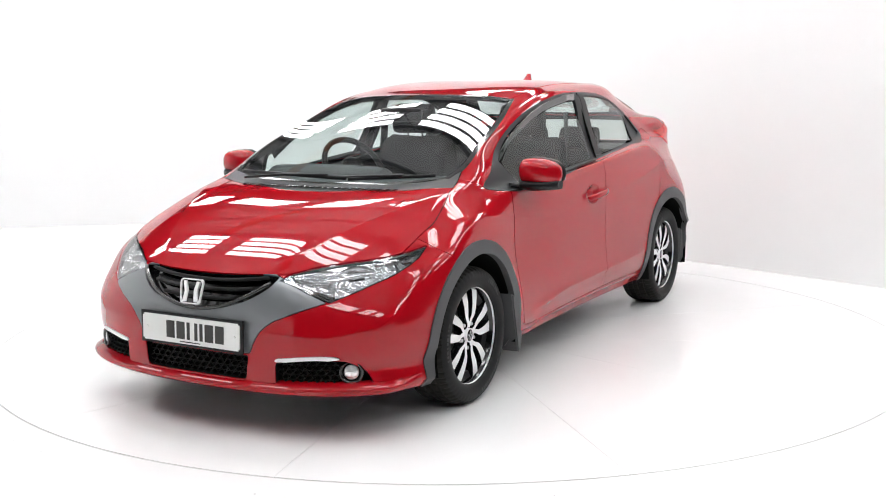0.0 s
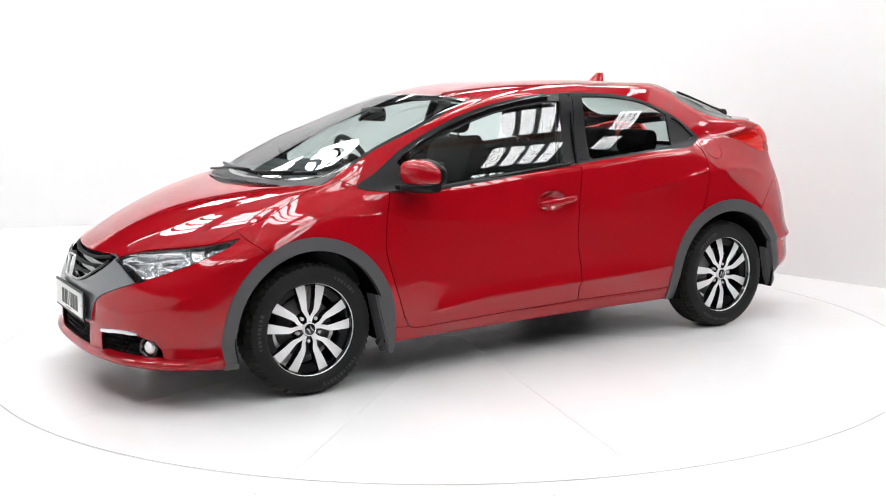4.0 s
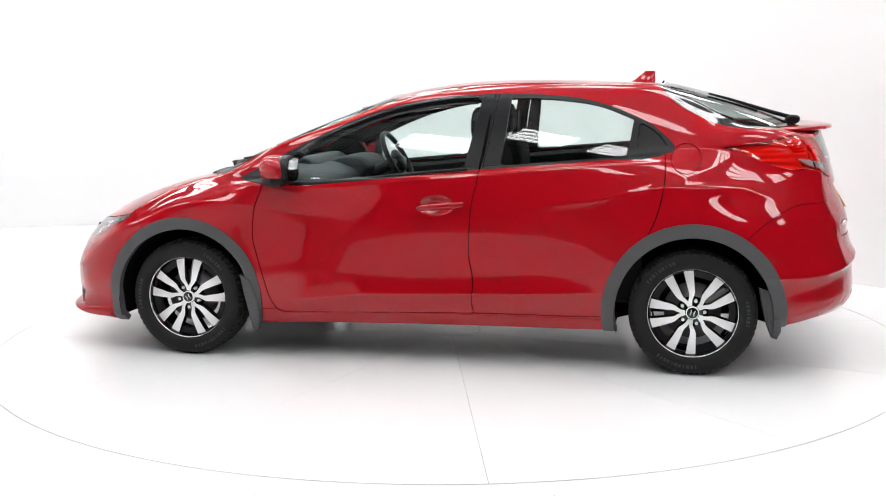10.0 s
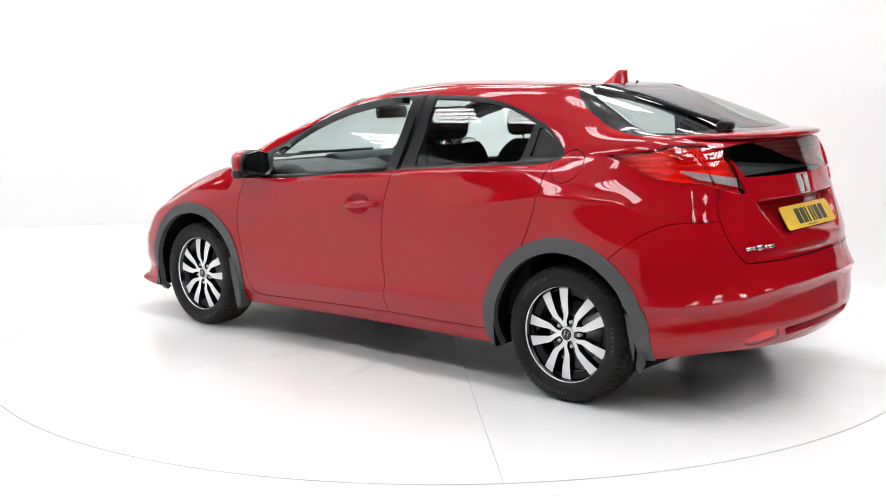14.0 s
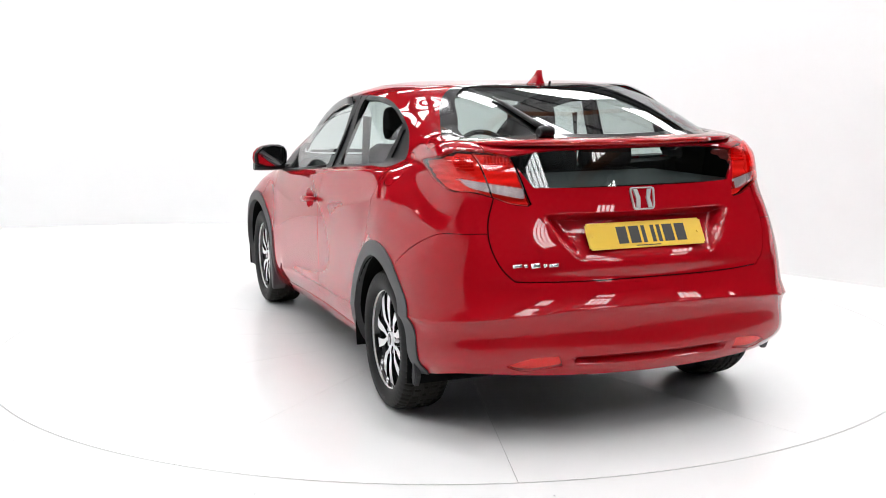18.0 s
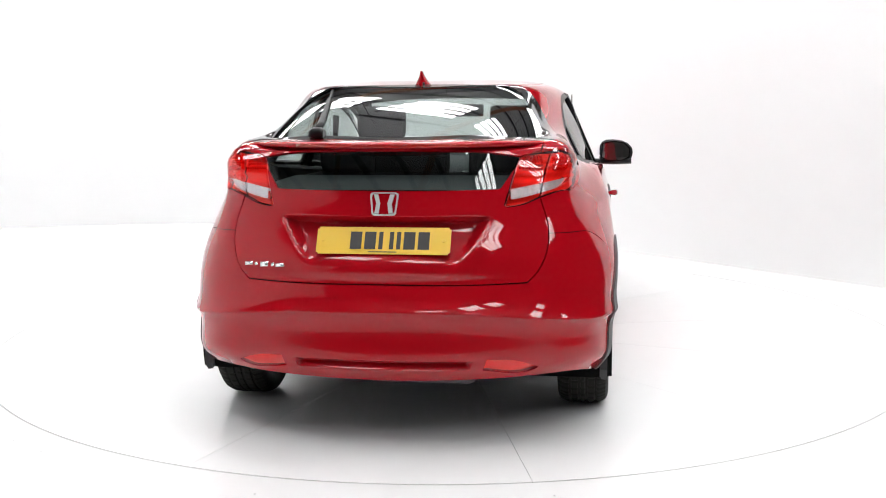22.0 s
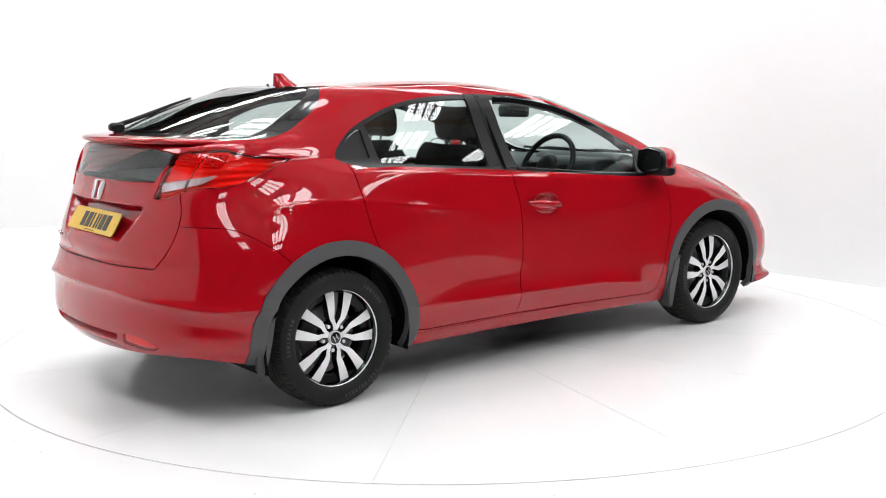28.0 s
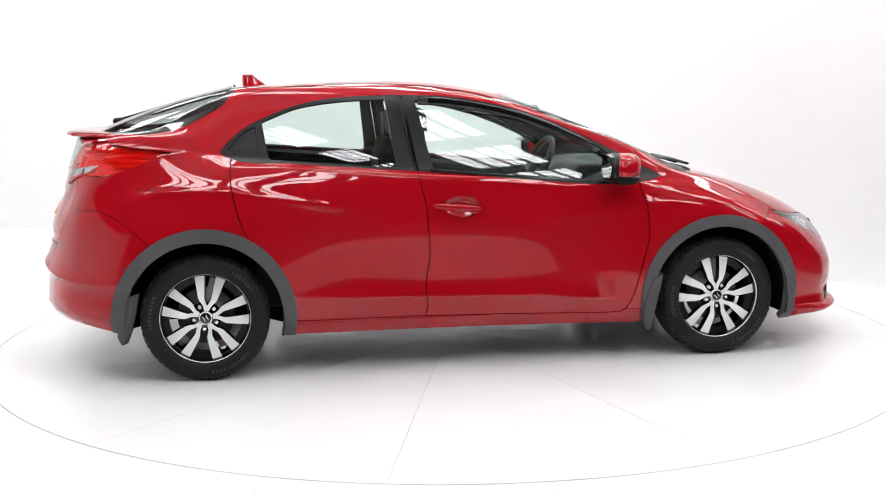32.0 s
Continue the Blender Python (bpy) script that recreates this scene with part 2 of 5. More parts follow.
def polished(full):
    """Lays the large panels on smooth low-order surfaces, with soft edges."""
    nv, nu = full.shape[:2]
    U, V = np.meshgrid(np.arange(nu) / NU, np.arange(nv) / NV)

    def ease(t):
        t = np.clip(t, 0, 1)
        return t * t * (3 - 2 * t)

    def window(q, lo, hi, soft):
        return ease((q - lo) / soft) * ease((hi - q) / soft)

    full = full.copy()
    for w, dep, a, b, da, db, even in (
            (window(U, -9, 4.25, .45) * window(V, 4.6, 8.0, .3), 2, 0, 1, 3, 4, True),         # hood
            (window(U, -9, 4.0, .6) * window(V, 8.1, 11.15, .35), 2, 0, 1, 3, 4, True),        # windscreen
            (window(U, 11.4, 99, .5) * window(V, 8.7, 11.15, .35), 2, 0, 1, 3, 4, True),       # tailgate glass
            (window(V, 11.05, 99, .4), 2, 0, 1, 4, 4, True),                                   # roof
            (window(U, 5.6, 9.9, .6) * window(V, -9, 6.4, .35), 1, 0, 2, 2, 5, False),         # doors
            (window(U, 9.5, 12.3, .6) * window(V, 2.6, 7.3, .5), 1, 0, 2, 4, 5, False),        # rear quarter
            (window(U, 12.2, 99, .6) * window(V, 4.2, 8.15, .2), 0, 1, 2, 4, 4, True),         # tailgate
            (window(U, 12.2, 99, .7) * window(V, .6, 4.0, .4), 0, 1, 2, 4, 5, True)):          # rear bumper
        k = w > .02
        P = full[k]
        pa, pb = P[:, a], P[:, b]
        ca, cb = pa.mean(), 0.0 if even and b == 1 else pb.mean()
        if even and a == 1:
            ca = 0.0
        terms = [(i, j) for i in range(da + 1) for j in range(db + 1) if i / (da + .01) + j / (db + .01) <= 1.25
                 and not (even and b == 1 and j % 2) and not (even and a == 1 and i % 2)]
        A = np.stack([(pa - ca) ** i * (pb - cb) ** j for i, j in terms], 1)
        sw = np.sqrt(w[k])[:, None]
        fit = np.linalg.lstsq(A * sw, P[:, dep:dep + 1] * sw, rcond=None)[0]
        val = (A @ fit)[:, 0]
        full[k, dep] = P[:, dep] * (1 - w[k]) + val * w[k]
    return full


def creased(full, nor):
    """Pressed ridges: the surface rises towards each line with a sharp top."""
    x, y, z = full[..., 0], full[..., 1], full[..., 2]
    lift = np.zeros(x.shape)

    def ridge(p, q, pts, high, wide, where):
        line = np.array(pts, float)
        best = np.full(p.shape, 9.0)
        fade = np.zeros(p.shape)
        total = len(line) - 1
        for i in range(total):
            a, e = line[i], line[i + 1] - line[i]
            t = np.clip(((p - a[0]) * e[0] + (q - a[1]) * e[1]) / (e @ e), 0, 1)
            d = np.hypot(p - a[0] - t * e[0], q - a[1] - t * e[1])
            s = (i + t) / total
            better = d < best
            best = np.where(better, d, best)
            fade = np.where(better, np.clip(7 * np.minimum(s, 1 - s) + 0.05, 0, 1), fade)
        return high * fade * np.exp(-best / wide) * where

    side = (y > .55) * np.clip((1.12 - z) * 8, 0, 1)
    lift += ridge(x, z, [(.72, .315), (.55, .338), (.35, .358), (-.2, .374), (-.98, .396)], .017, .045, side)
    lift += ridge(x, z, [(1.56, .69), (1.484, .727), (1.38, .775), (1.294, .798), (1.153, .814), (1.014, .807), (.75, .77), (.3, .73)], .006, .05, side)
    lift += ridge(x, z, [(-.45, .80), (-.80, .845), (-1.0, .875), (-1.16, .905), (-1.354, .910), (-1.52, .900), (-1.68, .85)], .010, .036, side)
    lift += ridge(x, z, [(1.0, .905), (.5, .893), (0, .93), (-.6, .985), (-1.1, 1.035)], .005, .03, side)
    back = x < -1.5
    crest = [(-.5, .535), (0, .545), (.35, .540), (.60, .515), (.79, .49), (.95, .48)]
    over = np.clip((z - np.interp(y, *np.array(crest).T)) * 400 + .5, 0, 1)
    lift += ridge(y, z, crest, .025, .024 + .030 * over, back)
    top = (z > .66) & (x > 1.1)
    lift += ridge(x, y, [(2.02, .27), (1.84, .404), (1.69, .475), (1.54, .548), (1.318, .642), (1.2, .69)], .0035, .05, top)
    front = x > 1.6
    lift += ridge(y, z, [(.30, .44), (.42, .43), (.6, .425), (.75, .46), (.84, .52)], .008, .05, front)
    lift += ridge(y, z, [(-.5, .206), (0, .203), (.5, .203), (.78, .210), (.88, .216), (.95, .22)], .012, .022, front)
    lift -= .024 * np.exp(-((z - .285) / .055) ** 2) * np.clip((y - .52) / .22, 0, 1) * np.clip((x - 1.62) / .12, 0, 1)
    return full + nor * lift[..., None]


def normals(full):
    du = np.gradient(full, axis=1)
    dv = np.gradient(full, axis=0)
    du[:, 0] *= (0, 1, 0)
    du[:, -1] *= (0, 1, 0)
    dv[-1] = (0, -1, 0)
    nor = np.cross(du, dv)
    nor /= np.maximum(np.linalg.norm(nor, axis=2, keepdims=True), 1e-9)
    nor[-1] = (0, 0, 1)
    return nor


def shell():
    """The whole left half: vertices (x, y, z, normal, u, v) and triangles."""
    grid = np.array(LINES)                                        # line, station, xyz
    along = hermite(grid.transpose(1, 0, 2), True, True, NU)      # stations refined
    full = hermite(along.transpose(1, 0, 2), False, True, NV)     # lines refined
    su, sv = .357 * NU, .289 * NV
    full = fair(2 * full - fair(full, su, sv), su, sv)
    nv, nu = full.shape[:2]
    full = polished(full)
    full = creased(full, normals(full))
    nor = normals(full)
    U, V = np.meshgrid(np.arange(nu) / NU, np.arange(nv) / NV)
    verts = np.concatenate([full.reshape(-1, 3), nor.reshape(-1, 3), U.reshape(-1, 1), V.reshape(-1, 1)], 1)
    i = (np.arange(nv - 1)[:, None] * nu + np.arange(nu - 1)).ravel()
    tris = np.concatenate([np.stack([i, i + 1, i + nu + 1], 1), np.stack([i, i + nu + 1, i + nu], 1)])
    return verts, tris


def compact(V, T):
    used, inv = np.unique(T, return_inverse=True)
    return V[used], inv.reshape(T.shape)


def cut(M, f):
    """Splits a mesh where f (one value a vertex) changes sign; gives the part where f < 0, and the rest."""
    V, T = M
    if not len(T):
        return M, M
    s = f < 0
    n = s[T].sum(1)
    inside, outside = [T[n == 3]], [T[n == 0]]
    mixed = T[(n == 1) | (n == 2)]
    if len(mixed):
        odd = np.where((s[mixed].sum(1) == 1)[:, None], s[mixed], ~s[mixed]).argmax(1)
        r = np.arange(len(mixed))
        a, b, c = (mixed[r, (odd + k) % 3] for k in range(3))
        pairs = np.sort(np.concatenate([np.stack([a, b], 1), np.stack([a, c], 1)]), 1)
        uniq, inv = np.unique(pairs, axis=0, return_inverse=True)
        inv = inv.ravel()
        fa, fb = f[uniq[:, 0]], f[uniq[:, 1]]
        t = np.clip(fa / (fa - fb), 0.0, 1.0)[:, None]
        fresh = V[uniq[:, 0]] * (1 - t) + V[uniq[:, 1]] * t
        ab, ac = inv[:len(a)] + len(V), inv[len(a):] + len(V)
        V = np.concatenate([V, fresh])
        tip = np.stack([a, ab, ac], 1)
        base = np.concatenate([np.stack([ab, b, c], 1), np.stack([ab, c, ac], 1)])
        alone = s[a]
        two = np.concatenate([alone, alone])
        inside += [tip[alone], base[~two]]
        outside += [tip[~alone], base[two]]
    return compact(V, np.concatenate(inside)), compact(V, np.concatenate(outside))


def curve2(points, n=8, closed=True):
    """A smooth outline through points; a point given twice in a row stays a corner."""
    runs, P = [], [tuple(p) for p in points]
    if closed:
        k = next((i for i in range(len(P)) if P[i] == P[i - 1]), 0)
        P = P[k:] + P[:k + 1] if P[k] != P[k - 1] or k == 0 else P[k:] + P[:k]
    run = [P[0]]
    for p in P[1:]:
        if p == run[-1]:
            runs.append(run)
            run = [p]
        else:
            run.append(p)
    runs.append(run)
    out = []
    for run in runs:
        if len(run) < 2:
            continue
        if len(run) == 2:
            out += run[:-1]
            continue
        q = np.array([(p[0], 0, p[1]) for p in run])[:, None]
        if closed and len(runs) == 1:
            q = np.concatenate([q[-2:-1], q, q[1:2]])
            q = hermite(q, False, False, n)[n:-n]
        else:
            q = hermite(q, False, False, n)
        out += [(p[0][0], p[0][2]) for p in q[:-1]]
    if not closed:
        out.append(P[-1])
    return np.array(out)


def inside(V, points, a=0, b=2, n=8):
    """Signed distance to a smooth closed outline in the plane of the axes a and b; negative inside."""
    P = curve2(points, n)
    q = V[:, [a, b]]
    best = np.full(len(q), 1e9)
    win = np.zeros(len(q), bool)
    for i in range(len(P)):
        p0, p1 = P[i - 1], P[i]
        e = p1 - p0
        w = q - p0
        t = np.clip((w @ e) / max(e @ e, 1e-12), 0, 1)
        best = np.minimum(best, np.linalg.norm(w - t[:, None] * e, axis=1))
        hit = ((p0[1] > q[:, 1]) != (p1[1] > q[:, 1]))
        xs = p0[0] + (q[:, 1] - p0[1]) * e[0] / (e[1] if abs(e[1]) > 1e-12 else 1e-12)
        win ^= hit & (q[:, 0] < xs)
    return np.where(win, -best, best)


def mirrored(M):
    V, T = M
    W = V.copy()
    W[:, 1] *= -1
    W[:, 4] *= -1
    return W, T[:, ::-1]


def both(M):
    W, T = mirrored(M)
    return np.concatenate([M[0], W]), np.concatenate([M[1], T + len(M[0])])


def push(M, d):
    """The surface moved along its normals by d (a number or one a vertex)."""
    V = M[0].copy()
    V[:, :3] += V[:, 3:6] * (d if np.isscalar(d) else np.asarray(d)[:, None])
    return V, M[1]


def smooth_pane(M, bend):
    """Lays a side pane on one smooth low-order surface."""
    V, T = M[0].copy(), M[1]
    x, z = V[:, 0] - V[:, 0].mean(), V[:, 2] - V[:, 2].mean()
    terms = [(0, 0), (1, 0), (2, 0), (0, 1)]
    bow = -1 / (2 * bend)                                         # the glass bows outward from sill to rail
    fit = np.linalg.lstsq(np.stack([x ** i * z ** j for i, j in terms], 1), V[:, 1] - bow * z * z, rcond=None)[0]
    fit = np.append(fit, bow)
    terms.append((0, 2))
    V[:, 1] = sum(f * x ** i * z ** j for f, (i, j) in zip(fit, terms))
    gx = sum(f * i * x ** max(i - 1, 0) * z ** j for f, (i, j) in zip(fit, terms))
    gz = sum(f * j * x ** i * z ** max(j - 1, 0) for f, (i, j) in zip(fit, terms))
    n = np.stack([-gx, np.ones(len(x)), -gz], 1)
    V[:, 3:6] = n / np.linalg.norm(n, axis=1, keepdims=True)
    return V, T


def clean_sheet(M, dep, a, b, terms):
    """Lays a large pane on one smooth surface: axis dep as a sum of powers (i, j) of the axes a and b, even across the car."""
    V, T = M[0].copy(), M[1]
    mid = V[:, a].mean()
    p, q = V[:, a] - mid, V[:, b]
    fit = np.linalg.lstsq(np.stack([p ** i * q ** j for i, j in terms], 1), V[:, dep], rcond=None)[0]
    V[:, dep] = sum(f * p ** i * q ** j for f, (i, j) in zip(fit, terms))
    n = np.zeros((len(V), 3))
    n[:, dep] = 1
    n[:, a] = -sum(f * i * p ** max(i - 1, 0) * q ** j for f, (i, j) in zip(fit, terms))
    n[:, b] = -sum(f * j * p ** i * q ** max(j - 1, 0) for f, (i, j) in zip(fit, terms))
    n *= np.sign((n * V[:, 3:6]).sum(1, keepdims=True))
    V[:, 3:6] = n / np.linalg.norm(n, axis=1, keepdims=True)
    return V, T


def panel(name, M, material, parent, label="", rim=0.012, lift=0.0, face=True):
    """A sheet with turned-in edges as one mesh object; with face off, the turned-in edges alone."""
    V, T = push(M, lift)
    e = np.concatenate([T[:, [0, 1]], T[:, [1, 2]], T[:, [2, 0]]])
    _, inv, cnt = np.unique(np.sort(e, 1), axis=0, return_inverse=True, return_counts=True)
    edge = e[cnt[inv.ravel()] == 1]
    mid = (np.abs(V[edge[:, 0], 1]) < 2e-4) & (np.abs(V[edge[:, 1], 1]) < 2e-4)
    edge = edge[~mid]
    P, N, F = V[:, :3], V[:, 3:6], [T] if face else []
    if rim and len(edge):
        A, B = edge.T
        side = np.cross(P[B] - P[A], N[A])
        side /= np.maximum(np.linalg.norm(side, axis=1, keepdims=True), 1e-9)
        n, k = len(P), len(edge)
        P = np.concatenate([P, P[A], P[B], P[B] - N[B] * rim, P[A] - N[A] * rim])
        N = np.concatenate([N, side, side, side, side])
        q = n + np.arange(k)
        F.append(np.stack([q + k, q, q + 3 * k], 1))
        F.append(np.stack([q + k, q + 3 * k, q + 2 * k], 1))
    F = np.concatenate(F)
    me = bpy.data.meshes.new(name)
    me.from_pydata(P.tolist(), [], F.tolist())
    me.polygons.foreach_set("use_smooth", [True] * len(F))
    N = N / np.maximum(np.linalg.norm(N, axis=1, keepdims=True), 1e-9)
    me.normals_split_custom_set_from_vertices(N.tolist())
    me.materials.append(material)
    ob = new(name, me)
    ob.parent = parent
    if label:
        ob["label"] = label
    return ob


def bar(points, w, h, bevel=0.3):
    """A bar with a rounded oblong section (w across, h high) along points."""
    bm = bmesh.new()
    sec = [(-.5, -.25), (-.25, -.5), (.25, -.5), (.5, -.25), (.5, .25), (.25, .5), (-.25, .5), (-.5, .25)]
    loops = []
    P = [Vector(p) for p in points]
    for i, p in enumerate(P):
        d = (P[min(i + 1, len(P) - 1)] - P[max(i - 1, 0)]).normalized()
        side = d.cross(Vector((0, 0, 1)))
        side = side.normalized() if side.length > 1e-4 else Vector((1, 0, 0))
        up = side.cross(d).normalized()
        ww, hh = (w[i], h[i]) if isinstance(w, (list, tuple)) else (w, h)
        loops.append([bm.verts.new(p + side * a * ww + up * b * hh) for a, b in sec])
    for a, b in zip(loops, loops[1:]):
        for i in range(8):
            bm.faces.new((a[i - 1], a[i], b[i], b[i - 1])).smooth = True
    bm.faces.new(loops[0])
    bm.faces.new(loops[-1][::-1])
    bmesh.ops.recalc_face_normals(bm, faces=bm.faces)
    return bm


def prism(poly, x0, x1, shrink=0.96):
    """A flat body with the outline poly in (y, z), from x0 to x1."""
    bm = bmesh.new()
    lo = [bm.verts.new((x0, y, z)) for y, z in poly]
    hi = [bm.verts.new((x1, y * shrink, z * shrink)) for y, z in poly]
    bm.faces.new(hi)
    for i in range(len(poly)):
        bm.faces.new((lo[i - 1], lo[i], hi[i], hi[i - 1]))
    bmesh.ops.recalc_face_normals(bm, faces=bm.faces)
    return bm


# ---- the studio ----
def slab(name, pts, z0, z1, material, label, kind="structure"):
    bm = bmesh.new()
    lo = [bm.verts.new((x, y, z0)) for x, y in pts]
    hi = [bm.verts.new((x, y, z1)) for x, y in pts]
    bm.faces.new(lo[::-1]), bm.faces.new(hi)
    for i in range(len(pts)):
        bm.faces.new((lo[i - 1], lo[i], hi[i], hi[i - 1]))
    bmesh.ops.recalc_face_normals(bm, faces=bm.faces)
    return tagged(part(name, bm, material), label, name.split("_")[0], kind=kind)


R_TABLE = 2.4935
N_RIM = 240
rim_pts = [(math.cos(2 * math.pi * i / N_RIM), math.sin(2 * math.pi * i / N_RIM)) for i in range(N_RIM)]
# floor: a white square with a round opening for the turntable
bm = bmesh.new()
inner = [bm.verts.new(((R_TABLE + .0095) * c, (R_TABLE + .0095) * d, 0)) for c, d in rim_pts]
lip = [bm.verts.new(((R_TABLE + .0095) * c, (R_TABLE + .0095) * d, -.03)) for c, d in rim_pts]
outer = []
for c, d in rim_pts:
    k = min((3.9 if c > 0 else 9.0) / max(abs(c), 1e-6), (9.0 if d > 0 else 5.4) / max(abs(d), 1e-6))
    outer.append(bm.verts.new((c * k, d * k, 0)))
for i in range(N_RIM):
    bm.faces.new((inner[i - 1], outer[i - 1], outer[i], inner[i]))
    bm.faces.new((lip[i - 1], inner[i - 1], inner[i], lip[i]))
bmesh.ops.recalc_face_normals(bm, faces=bm.faces)
tagged(part("floor", bm, FLOOR), "glossy white painted studio floor round the turntable", "floor", kind="structure")
slab("floor_hall", [(-14, -14), (14, -14), (14, 14), (-14, 14)], -0.2, -0.03, CONCRETE, "dark grey concrete hall floor")

# turntable: twelve sector plates round a hub plate, with fine joints
turntable = tagged(new("turntable"), "round white turntable of sector plates flush with the floor", "turntable")
for k in range(12):
    a0, a1 = math.radians(14.4 + 30 * k), math.radians(14.4 + 30 * k + 30)
    bm = bmesh.new()
    cols = []
    for r in (.172, R_TABLE):
        g = .0007 / r
        cols.append([bm.verts.new((r * math.cos(a), r * math.sin(a), 0)) for a in np.linspace(a0 + g, a1 - g, 21)])
    for i in range(20):
        bm.faces.new((cols[0][i], cols[1][i], cols[1][i + 1], cols[0][i + 1]))
    ring = cols[0] + cols[1][::-1]
    low = [bm.verts.new((v.co.x, v.co.y, -.02)) for v in ring]
    for i in range(len(ring)):
        bm.faces.new((ring[i - 1], low[i - 1], low[i], ring[i]))
    bmesh.ops.recalc_face_normals(bm, faces=bm.faces)
    part("sector_plate", bm, FLOOR, turntable)
bm = bmesh.new()
bmesh.ops.create_cone(bm, cap_ends=True, segments=48, radius1=.1685, radius2=.1685, depth=.02, matrix=pose(0, 0, -.010))
part("hub_plate", bm, FLOOR, turntable)
bm = bmesh.new()
bmesh.ops.create_cone(bm, cap_ends=True, segments=96, radius1=R_TABLE - .02, radius2=R_TABLE - .02, depth=.006, matrix=pose(0, 0, -.024))
part("base_plate", bm, JOINT, turntable)

# dark steel edge round the turntable
bm = bmesh.new()
ra = [bm.verts.new(((R_TABLE + .0005) * c, (R_TABLE + .0005) * d, -.002)) for c, d in rim_pts]
rb = [bm.verts.new(((R_TABLE + .010) * c, (R_TABLE + .010) * d, -.002)) for c, d in rim_pts]
for i in range(N_RIM):
    bm.faces.new((ra[i - 1], rb[i - 1], rb[i], ra[i]))
tagged(part("trim", bm, JOINT), "thin grey joint round the turntable", "trim", kind="structure")

# white cove: a wall that turns a wide rounded corner, and a higher one on the other side
def cove(name, line, high, out, label):
    bm = bmesh.new()
    zs = [high * k / 3 for k in range(4)]
    front = [[bm.verts.new((x, y, z)) for z in zs] for x, y in line]
    back = [[bm.verts.new((x + out[0], y + out[1], z)) for z in zs[::3]] for x, y in line]
    for i in range(len(line) - 1):
        for k in range(3):
            bm.faces.new((front[i][k], front[i + 1][k], front[i + 1][k + 1], front[i][k + 1])).smooth = True
        bm.faces.new((back[i][0], back[i][1], back[i + 1][1], back[i + 1][0]))
    rim = [[bm.verts.new(front[i][3].co), bm.verts.new(back[i][1].co)] for i in range(len(line))]
    for i in range(len(line) - 1):
        bm.faces.new((rim[i][0], rim[i + 1][0], rim[i + 1][1], rim[i][1]))
    return tagged(part(name, bm, WHITE), label, "wall", kind="structure")


c0, tip, c1 = Vector((-4.2, 4.85)), Vector((-1.0, 5.65)), Vector((1.3, 3.02))
cove("wall_back", [(-6.0, 4.4)] + [tuple(c0 * (1 - t) ** 2 + tip * 2 * t * (1 - t) + c1 * t * t) for t in np.linspace(0, 1, 33)] + [(2.4, 1.76), (3.75, .22)],
     2.9, (.12, .16), "plain white studio wall turning a rounded corner")
cove("wall_side", [tuple(p) for p in curve2([(-4.2, -7.8), (-4.9, -6.6), (-6.3, -4.0), (-7.0, -1.0), (-7.2, 2.0), (-6.9, 3.5), (-6.0, 4.4)], 6, False)],
     4.0, (-.16, .1), "higher plain white studio wall beside the turntable")

# the hall round it
ceil = slab("ceiling", [(-14, -14), (14, -14), (14, 14), (-14, 14)], 6.4, 6.5, ROOFING, "grey profiled warehouse roof sheets")
for nm, a, b in (("wall_north", (-14, 14), (14, 14.2)), ("wall_south", (-14, -14.2), (14, -14)), ("wall_east", (14, -14), (14.2, 14)), ("wall_west", (-14.2, -14), (-14, 14))):
    slab(nm, [a, (b[0], a[1]), b, (a[0], b[1])], -.2, 6.45, HALL, "dark grey warehouse wall")
# roof steel and lamps stand askew to the camera, in lines along the hall
def hall(p, q, z):
    """A place in the hall: q metres along the lamp lines, p metres across them."""
    return (.707 * (p + q), .707 * (p - q), z)


for k in range(-10, 11):
    bm = bar([hall(1.15 * k, -13 + abs(k) * .9, 6.3), hall(1.15 * k, 13 - abs(k) * .9, 6.3)], .06, .12)
    tagged(part("roof_purlin", bm, STEEL), "dark steel roof purlin", "purlin", "roof purlins", "structure")
for k in range(-3, 4):
    q = 1.9 + 3.7 * k
    bm = bar([hall(-11 + abs(q) * .6, q, 5.75), hall(11 - abs(q) * .6, q, 5.75)], .2, .2)
    tagged(part("roof_beam", bm, RUST), "orange painted steel roof beam", "beam", "roof beams", "structure")


def lamp_bank():
    bank = new("ceiling_light")
    tagged(bank, "bank of four bright white tubes hung below the roof", "ceiling light", "ceiling lights")
    for k in range(4):
        bm = bmesh.new()
        bmesh.ops.create_cone(bm, cap_ends=True, segments=12, radius1=0.07, radius2=0.07, depth=1.2, matrix=pose(0, 0.195 * (k - 1.5), 0) @ Matrix.Diagonal((1, 1, .30, 1)) @ pose(0, 0, 0, 0, 90, 0))
        part("tube", bm, TUBE, bank)
    for x in (-.55, 0, .55):
        part("housing_rail", bar([(x, -.42, .085), (x, .42, .085)], .05, .05), HOUSING, bank)
    for x in (-.55, .55):
        part("hanger", bar([(x, 0, .12), (x, 0, 1.72)], .012, .012), STEEL, bank)
    return bank


# The last line's two end banks are added to brighten the floor at right.
LAMP_LINES = ((-3.9, 1.1, -3, 3), (-1.05, 2.97, -5, 3), (1.75, 3.55, -6, 2), (4.5, 1.4, -4, 3))
spots = [(p, q + 1.85 * k) for p, q, k0, k1 in LAMP_LINES for k in range(k0, k1 + 1)]
first_bank = lamp_bank()
first_bank.matrix_basis = pose(*hall(*spots[0], 4.55), 0, 0, -45)
for p, q in spots[1:]:
    copy_thing(first_bank, pose(*hall(p, q, 4.55), 0, 0, -45))

